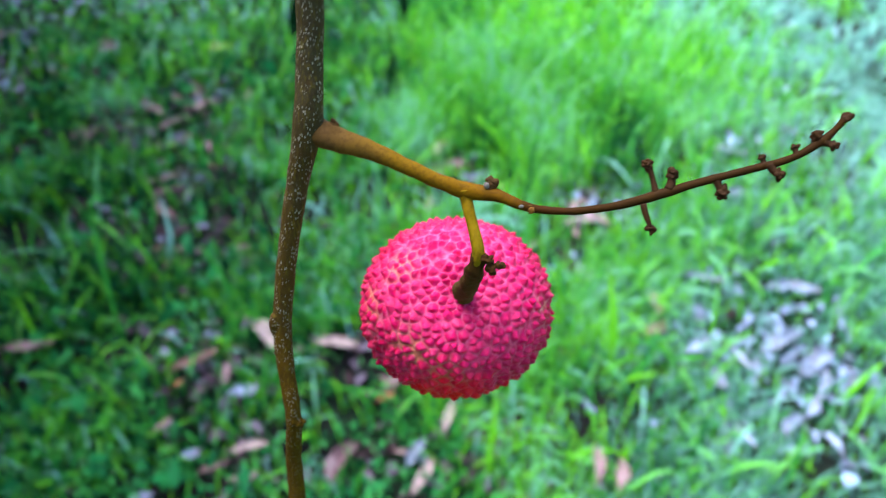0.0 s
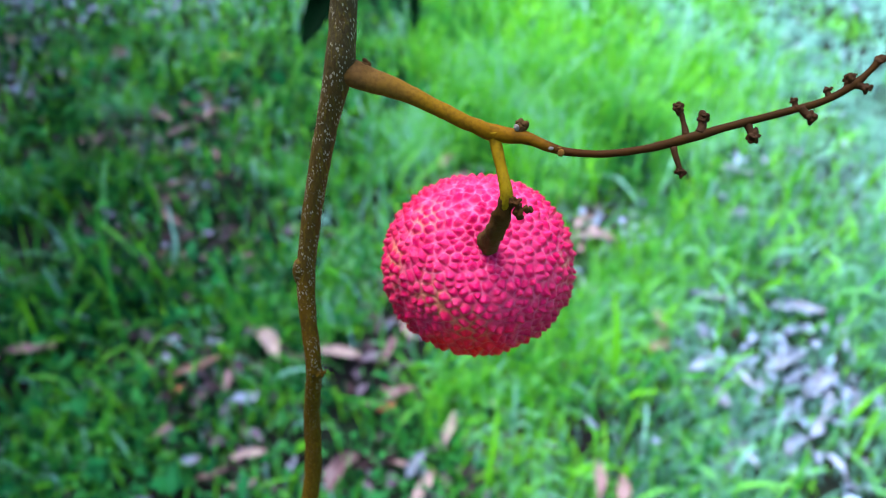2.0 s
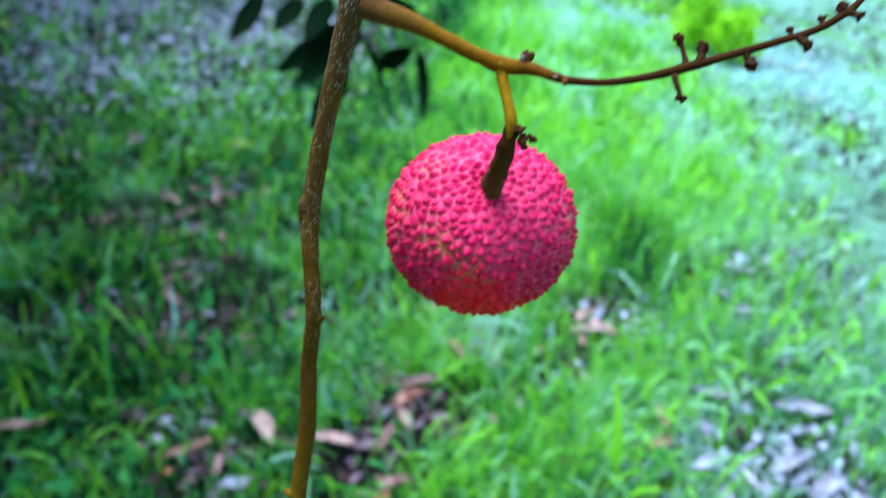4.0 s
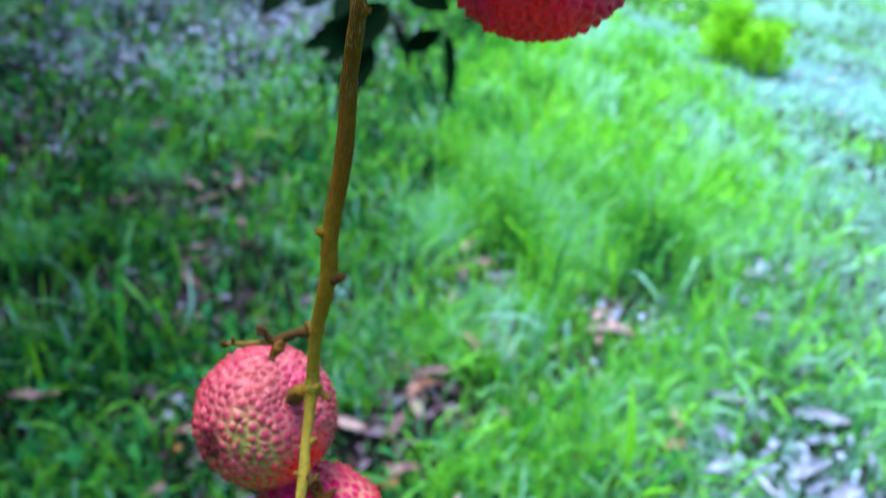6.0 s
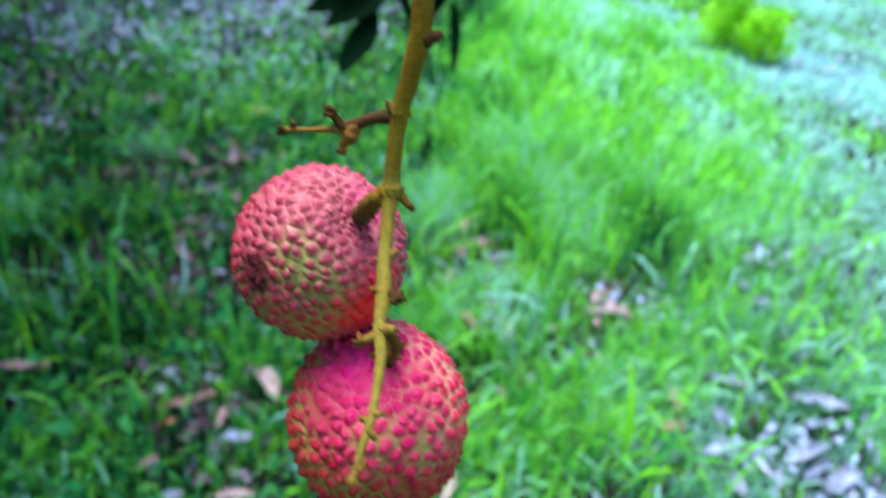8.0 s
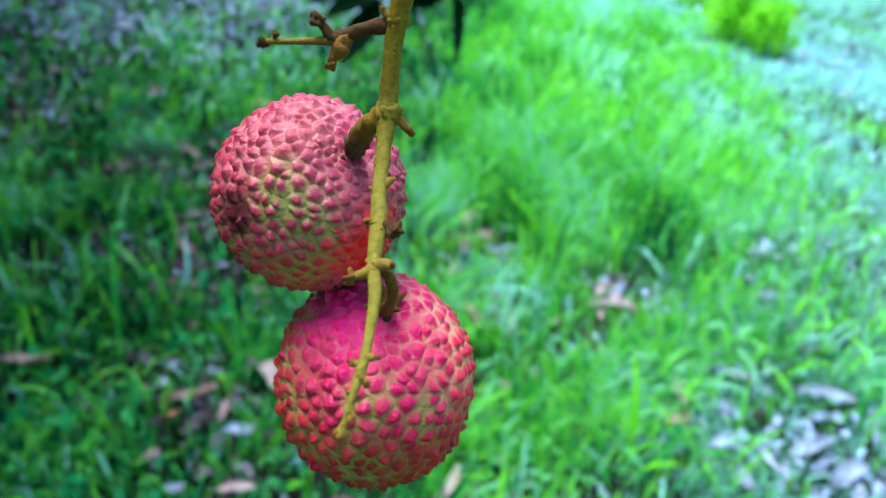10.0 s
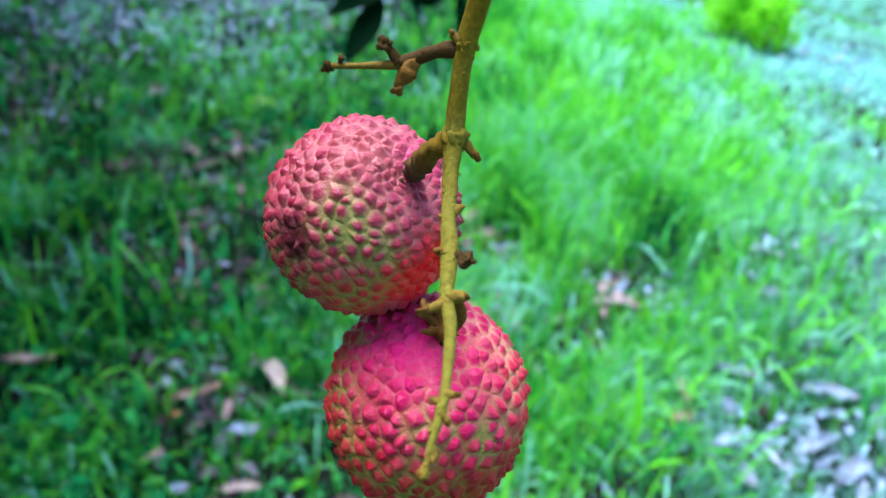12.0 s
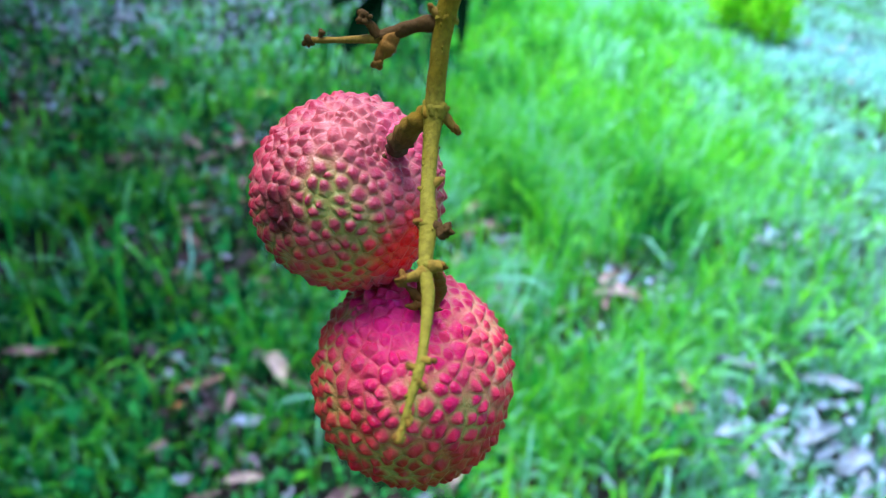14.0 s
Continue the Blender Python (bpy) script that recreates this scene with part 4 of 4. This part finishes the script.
bm = bmesh.new()
for a, b, r in zip(STEM[9:], STEM[10:], GIRTH[9:]):
    a, b = Vector(a), Vector(b)
    for _ in range(5):
        way = (b - a).normalized()
        out = way.orthogonal().normalized()
        out.rotate(Matrix.Rotation(rnd.uniform(0, 6.283), 3, way))
        add_lump(bm, a.lerp(b, rnd.random()) + out * r * 0.00096, rnd.uniform(0.00007, 0.00017), stretch=(1, 1, 1.7), rough=0.5, grain=2000, sub=2)
part("bark_warts", bm, BARK, shoot, "little rough warts on the bark")
# swollen knots where twigs have broken off
for spot, r in [((-0.0294, 0.0568, 1.4270), 0.00128), ((-0.0290, 0.0514, 1.4245), 0.00105), ((-0.0307, 0.0702, 1.4371), 0.00148), ((-0.0281, 0.0386, 1.4191), 0.00078), ((-0.0305, 0.0738, 1.4482), 0.00145)]:
    bm = bmesh.new()
    add_lump(bm, spot, r, stretch=(1.0, 1.0, 0.9), rough=0.32, grain=1300)
    part("knot", bm, BARK, shoot, "swollen knot on the stem")
# withered sepals round the stalk of the lowest fruit
for tip, wide in [((-0.0334, 0.0738, 1.4036), 0.0008), ((-0.0328, 0.0692, 1.4030), 0.0007), ((-0.0315, 0.0758, 1.4040), 0.0008), ((-0.0268, 0.0699, 1.4026), 0.0006), ((-0.0265, 0.0745, 1.4030), 0.0007)]:
    foot = Vector((-0.0294, 0.0721, 1.4022))
    bm = bmesh.new()
    add_tube(bm, [foot, foot.lerp(Vector(tip), 0.55) + Vector((0, 0, 0.0006)), Vector(tip) + Vector((0, 0, 0.0010))], [0.0010, wide, 0.00012], sides=10, per=5, rough=0.35, grain=1100)
    part("sepal", bm, CHESTNUT, shoot, "withered chestnut sepal")


# ---------------------------------------------------------------- the fruits
def lychee(place, axis, up, radius, scales, count, relief_mm, seed, material, label, cup=1.0, point=0.7, seat=(0, 0, 1), dense=1.12):
    """A fruit whose rind is covered with pointed warts, finer round the stalk."""
    g = np.random.default_rng(seed)
    a = Vector(axis).normalized()
    u = (Vector(up) - a * Vector(up).dot(a)).normalized()
    turn = Matrix((u.cross(a), u, a)).transposed().to_4x4()
    bm = bmesh.new()
    bmesh.ops.create_icosphere(bm, subdivisions=8, radius=1.0)
    v = np.array([q.co[:] for q in bm.verts])
    v /= np.linalg.norm(v, axis=1)[:, None]
    # warts stand in loose spiral rows, smaller towards the stalk
    share = (np.arange(count) + 0.5) / count
    z = 1 - 2 * share ** dense
    phi = np.arange(count) * 2.399963
    pitch = math.sqrt(4 * math.pi / count) * np.sqrt(dense * share ** (dense - 1))
    s = np.stack([np.sqrt(1 - z * z) * np.cos(phi), np.sqrt(1 - z * z) * np.sin(phi), z], -1) + g.normal(0, 0.21, (count, 3)) * pitch[:, None]
    s /= np.linalg.norm(s, axis=1)[:, None]
    tall = g.uniform(0.55, 1.2, count)
    shade = g.uniform(0, 1, count)
    size = g.uniform(0.76, 1.24, count)
    phase, lobes = g.uniform(0, 6.283, count), g.integers(3, 6, count)
    slip = g.uniform(0.10, 0.30, count)
    h, e, cell = np.zeros(len(v)), np.zeros(len(v)), np.zeros(len(v))
    flat = np.array([1.0, 1.0, 1.2])
    wave = float(pitch.mean())
    for k in range(0, len(v), 8192):
        q = v[k : k + 8192]
        # their borders wander a little
        bent = q + 0.07 * wave * np.stack([np.sin(q[:, 1] * 2.1 / wave + 2 * np.sin(q[:, 2] * 1.3 / wave)), np.sin(q[:, 2] * 1.9 / wave + 2 * np.sin(q[:, 0] * 1.1 / wave)), np.sin(q[:, 0] * 2.3 / wave + 2 * np.sin(q[:, 1] * 1.2 / wave))], -1)
        d = np.sqrt(np.maximum(((bent * flat) ** 2).sum(1)[:, None] + ((s * flat) ** 2).sum(1)[None] - 2 * (bent * flat) @ (s * flat).T, 0)) / size[None]
        two = np.argpartition(d, 2, axis=1)[:, :2]
        dd = np.take_along_axis(d, two, 1)
        first = np.where(dd[:, 0] <= dd[:, 1], two[:, 0], two[:, 1])
        d1, d2 = dd.min(1), dd.max(1)
        r = (d2 - d1) / (d2 + d1 + 1e-9)
        off, lp = bent - s[first], pitch[first]
        down = q * q[:, 2:3] - np.array([0, 0, 1.0])
        down /= np.linalg.norm(down, axis=1)[:, None] + 1e-6
        over = np.cross(q, down)
        t, w = (off * down).sum(1) / lp, (off * over).sum(1) / lp
        # each wart: a swollen cushion, keeled, with a blunt point slipped away from the stalk
        keel = np.cos(np.arctan2(w, t - slip[first]) * lobes[first] + phase[first])
        spike = np.clip(1 - np.hypot(t - slip[first], w) / 0.52, 0, 1)
        m = np.clip(r / 0.30, 0, 1)
        m = m * m * (3 - 2 * m)
        cushion = np.sin(np.clip(r * 1.35, 0, 1) * math.pi / 2)
        body = (1 - point) * (0.50 * cushion + 0.25 * r) + point * (0.30 * cushion + 0.45 * r)
        h[k : k + 8192] = tall[first] * (body + m * (0.34 * t + 0.06 * keel * (1 - r)) + (0.25 + 0.35 * point) * spike ** 1.4 * m)
        e[k : k + 8192] = np.clip(0.7 * r + 0.3 * spike + 0.05 * keel * m * (1 - r), 0, 1)
        cell[k : k + 8192] = shade[first]
    theta = np.arccos(np.clip(v[:, 2], -1, 1))
    fine = 1 - 0.45 * np.exp(-(theta / 0.55) ** 2)
    lumpy = np.array([noise.noise(Vector(q) * 1.6 + Vector((seed, 0, 0))) for q in v[::1]]) * 0.02
    base = 1 - 0.11 * np.exp(-(theta / 0.30) ** 2) + 0.02 * np.exp(-((theta - 0.7) / 0.3) ** 2) + lumpy
    co = v * (base * (radius - relief_mm * 0.0007) + h * fine * relief_mm / 1000)[:, None] * np.array(scales)
    for q, c in zip(bm.verts, co):
        q.co = c
    fruit = holder("lychee", place, label, "fruit", "ripe lychees on the shoot")
    fruit.matrix_world = Matrix.Translation(place) @ turn
    bpy.context.view_layer.update()
    me = bpy.data.meshes.new("rind")
    bm.to_mesh(me)
    bm.free()
    me.polygons.foreach_set("use_smooth", [True] * len(me.polygons))
    me.attributes.new("tip", "FLOAT", "POINT").data.foreach_set("value", e.astype(np.float32))
    me.attributes.new("cell", "FLOAT", "POINT").data.foreach_set("value", cell.astype(np.float32))
    me.materials.append(material)
    rind = new("rind", me)
    rind.parent = fruit
    # the withered calyx round the stalk
    bm = bmesh.new()
    top = radius * 0.90 * scales[2] - (1 - cup) * 0.004
    add_tube(bm, [(0, 0, top - 0.0012), (0, 0, top + 0.0004), (0.0001, 0, top + 0.0016)], [0.0015 * cup, 0.0012 * cup, 0.0009 * cup], sides=14, per=4, rough=0.3, grain=900)
    for _ in range(9):
        w = g.uniform(0, 6.283)
        add_lump(bm, (math.cos(w) * 0.0013 * cup, math.sin(w) * 0.0013 * cup, top + g.uniform(0, 0.0010)), g.uniform(0.0004, 0.0007), rough=0.5, grain=1500, sub=2)
    me = bpy.data.meshes.new("calyx")
    bm.to_mesh(me)
    bm.free()
    me.materials.append(BROWN)
    me.polygons.foreach_set("use_smooth", [True] * len(me.polygons))
    calyx = new("calyx", me)
    calyx.parent = fruit
    calyx.matrix_local = Vector((0, 0, 1)).rotation_difference(Vector(seat)).to_matrix().to_4x4()
    return fruit


U0, U1 = (-0.0097, 0.6524, 0.7578), (-0.1163, 0.5496, 0.8273)
lychee((0.0039, 0.1041, 1.5166), (0.0017, -0.0155, 0.0214), U0, 0.0183, (1.0, 0.93, 0.97), 860, 0.92, 1, SKIN_A, "bright pink ripe lychee hanging alone on its stalk", 0.7, 0.85, (0, 0, 1), 1.25)
lychee((-0.0445, 0.0829, 1.4153), (0.0069, -0.0059, 0.0109), U1, 0.0159, (1.0, 1.02, 1.0), 540, 0.85, 2, SKIN_B, "rose and yellow-green ripe lychee against another fruit", 0.45, 0.3, (0, 0, 1), 1.2)
lychee((-0.0309, 0.0739, 1.3847), (0.0023, -0.0079, 0.0216), U1, 0.0182, (0.98, 1.03, 1.02), 470, 0.98, 3, SKIN_C, "pink-red ripe lychee with greenish seams, lowest on the shoot", 0.8, 0.75, (0.0012, 0.0040, 0.018), 1.2)


# ---------------------------------------------------------------- hanging leaves behind the shoot
def leaf_blade(bm, a, b, width, sag=0.08, roll=0.0, face=(0, -1, 0.3)):
    """A pointed leaf from a to b with a folded midrib."""
    a, b = Vector(a), Vector(b)
    ahead = (b - a).normalized()
    flat = (Vector(face) - ahead * Vector(face).dot(ahead)).normalized()
    flat = Matrix.Rotation(roll, 3, ahead) @ flat
    side = ahead.cross(flat)
    rows = []
    for i in range(9):
        u = i / 8
        half = width / 2 * math.sin(math.pi * u ** 0.8) ** 0.85 if 0 < u < 1 else 0.0004
        mid = a.lerp(b, u) - flat * (math.sin(math.pi * u) * sag * (b - a).length)
        rows.append([bm.verts.new(mid + side * half * k + flat * abs(k) * half * 0.3) for k in (-1, -0.5, 0, 0.5, 1)])
    for p, q in zip(rows, rows[1:]):
        for k in range(4):
            bm.faces.new((p[k], q[k], q[k + 1], p[k + 1]))


spray = holder("leafy_twig", (-0.24, 1.72, 1.25), "drooping lychee leaves on a thin twig, tree shade put into their dark green", "leaf spray")
tube("twig", [(-0.12, 2.0, 2.35), (-0.25, 1.88, 1.60), (-0.262, 1.75, 1.28), (-0.245, 1.70, 1.20), (-0.231, 1.640, 1.105), (-0.255, 1.59, 1.03)], [0.005, 0.0035, 0.0025, 0.002, 0.0016, 0.001], DARK_TWIG, spray, sides=8, rough=0.05, grain=60)
tube("twig", [(-0.245, 1.70, 1.20), (-0.206, 1.634, 1.10), (-0.182, 1.59, 1.03)], [0.002, 0.0015, 0.001], DARK_TWIG, spray, sides=8, rough=0.05, grain=60)
tube("twig", [(-0.245, 1.70, 1.20), (-0.15, 1.67, 1.15), (-0.100, 1.620, 1.066)], [0.002, 0.0015, 0.001], DARK_TWIG, spray, sides=8, rough=0.05, grain=60)
tube("twig", [(-0.262, 1.75, 1.28), (-0.34, 1.69, 1.19), (-0.445, 1.66, 1.155)], [0.002, 0.0015, 0.001], DARK_TWIG, spray, sides=8, rough=0.05, grain=60)
LEAVES = [((-0.231, 1.639, 1.105), (-0.398, 1.522, 1.024), 0.054, 0.1), ((-0.223, 1.630, 1.090), (-0.357, 1.510, 1.002), 0.050, 0.3),
          ((-0.255, 1.590, 1.029), (-0.312, 1.461, 0.922), 0.046, 0.0), ((-0.222, 1.623, 1.080), (-0.163, 1.512, 0.992), 0.022, 0.8),
          ((-0.186, 1.589, 1.024), (-0.106, 1.568, 1.079), 0.036, 0.1), ((-0.100, 1.618, 1.064), (-0.079, 1.484, 0.943), 0.026, 0.6),
          ((-0.139, 1.667, 1.144), (-0.102, 1.588, 1.110), 0.030, 0.4), ((-0.445, 1.658, 1.151), (-0.493, 1.550, 1.075), 0.040, 0.2),
          ((-0.359, 1.660, 1.147), (-0.405, 1.565, 1.094), 0.040, 0.3), ((-0.213, 1.666, 1.148), (-0.092, 1.592, 1.116), 0.050, 0.1),
          ((-0.299, 1.665, 1.152), (-0.338, 1.559, 1.079), 0.050, 0.4)]
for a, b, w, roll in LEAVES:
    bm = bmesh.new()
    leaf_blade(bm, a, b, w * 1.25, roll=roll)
    part("leaf", bm, SHADED_LEAF, spray)


# ---------------------------------------------------------------- the yellow-green shrub
def leaf_cloud(name, centres, count, size, material, parent, seed, tone=0.5):
    """Small leaves spread through soft uneven clumps, thinner outwards."""
    g = np.random.default_rng(seed)
    per = np.array([c[3] ** 2 for c in centres])
    pick = g.choice(len(centres), count, p=per / per.sum())
    c = np.array([q[:3] for q in centres])[pick]
    rad = np.array([q[3] for q in centres])[pick]
    way = g.normal(0, 1, (count, 3))
    way /= np.linalg.norm(way, axis=1)[:, None]
    pos = c + way * (rad * g.uniform(0.3, 1.25, count) ** 0.7)[:, None] * np.array([1, 1, 0.85])
    pos[:, 2] = np.maximum(pos[:, 2], 0.02)
    ahead = way * 0.7 + g.normal(0, 0.6, (count, 3)) + np.array([0, 0, 0.1])
    ahead /= np.linalg.norm(ahead, axis=1)[:, None]
    side = np.cross(ahead, g.normal(0, 1, (count, 3)))
    side /= np.linalg.norm(side, axis=1)[:, None]
    up = np.cross(side, ahead)
    s = (size * g.uniform(0.6, 1.3, count))[:, None]
    v = np.stack([pos, pos + ahead * s * 0.45 + side * s * 0.22 + up * s * 0.06, pos + ahead * s, pos + ahead * s * 0.45 - side * s * 0.22 + up * s * 0.06, pos + ahead * s * 0.45], 1)
    base = np.arange(count)[:, None, None] * 5
    tris = (base + np.array([[0, 1, 4], [1, 2, 4], [2, 3, 4], [3, 0, 4]])[None]).reshape(-1, 3)
    me = mesh_of(name, v.reshape(-1, 3), np.zeros((0, 4), int), tris, material, np.repeat(np.clip(g.normal(tone, 0.32, count), 0, 1), 5))
    ob = new(name, me)
    if parent is not None:
        ob.parent = parent
        ob.matrix_parent_inverse = parent.matrix_world.inverted()
    return ob


bush = holder("shrub", (1.65, 5.15, 0), "low bright yellow-green shrub standing in the grass", "shrub")
for x, y, dx, dy, h in [(1.55, 5.28, -0.04, 0.03, 0.30), (1.60, 5.25, 0.04, 0.0, 0.32), (1.74, 4.99, 0.04, -0.03, 0.24), (1.70, 5.02, -0.03, 0.02, 0.22)]:
    tube("stem", [(x, y, -0.01), (x + dx * 0.4, y + dy * 0.4, h * 0.5), (x + dx, y + dy, h)], [0.010, 0.008, 0.004], BROWN, bush, sides=8, rough=0.05, grain=40)
leaf_cloud("crown", [(1.58, 5.28, 0.30, 0.12), (1.56, 5.25, 0.19, 0.14), (1.62, 5.22, 0.15, 0.12), (1.74, 5.02, 0.21, 0.12), (1.76, 4.98, 0.13, 0.12), (1.69, 5.08, 0.13, 0.11), (1.52, 5.30, 0.37, 0.06), (1.63, 5.26, 0.36, 0.055), (1.81, 5.0, 0.28, 0.06), (1.68, 5.06, 0.26, 0.06), (1.49, 5.2, 0.10, 0.09), (1.85, 4.95, 0.10, 0.07)], 3400, 0.040, SHRUB, bush, 31, 0.6)


# ---------------------------------------------------------------- the tree that the shoot hangs from
tree = holder("lychee_tree", (-2.2, -1.4, 0), "old lychee tree with a dense dark crown", "tree")
tube("trunk", [(-2.2, -1.4, -0.05), (-2.16, -1.35, 0.7), (-2.05, -1.25, 1.5), (-1.95, -1.1, 2.3)], [0.24, 0.17, 0.15, 0.13], TRUNK, tree, sides=16, rough=0.08, grain=4)
for pts, r in [([(-1.97, -1.15, 2.1), (-1.2, -0.4, 2.45), (-0.4, 0.05, 2.35), (0.02, 0.20, 2.10)], (0.085, 0.05, 0.022, 0.0066)),
               ([(-2.0, -1.15, 2.0), (-1.9, 0.3, 2.7), (-1.2, 1.6, 2.75), (-0.12, 2.0, 2.35)], (0.09, 0.06, 0.03, 0.006)),
               ([(-2.0, -1.2, 1.9), (-3.0, 0.2, 2.6), (-3.4, 1.8, 2.8)], (0.09, 0.055, 0.02)),
               ([(-1.95, -1.1, 2.25), (-1.6, -1.9, 3.0), (-0.8, -2.6, 3.2)], (0.08, 0.05, 0.02))]:
    tube("limb", pts, r, TRUNK, tree, sides=10, rough=0.06, grain=6)
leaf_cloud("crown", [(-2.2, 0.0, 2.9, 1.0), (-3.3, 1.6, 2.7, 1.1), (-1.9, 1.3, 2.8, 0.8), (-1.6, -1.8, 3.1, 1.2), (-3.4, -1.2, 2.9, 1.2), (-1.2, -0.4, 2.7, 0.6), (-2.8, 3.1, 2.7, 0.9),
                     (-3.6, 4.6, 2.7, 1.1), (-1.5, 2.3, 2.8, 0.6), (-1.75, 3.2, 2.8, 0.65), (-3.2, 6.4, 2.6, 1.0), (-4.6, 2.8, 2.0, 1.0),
                     (-0.7, -1.6, 2.9, 0.8), (0.3, -1.5, 2.9, 0.7), (-4.5, 0.5, 2.2, 1.1), (-4.8, 5.0, 2.0, 1.1)], 19500, 0.17, SHADED_LEAF, tree, 32, 0.5)
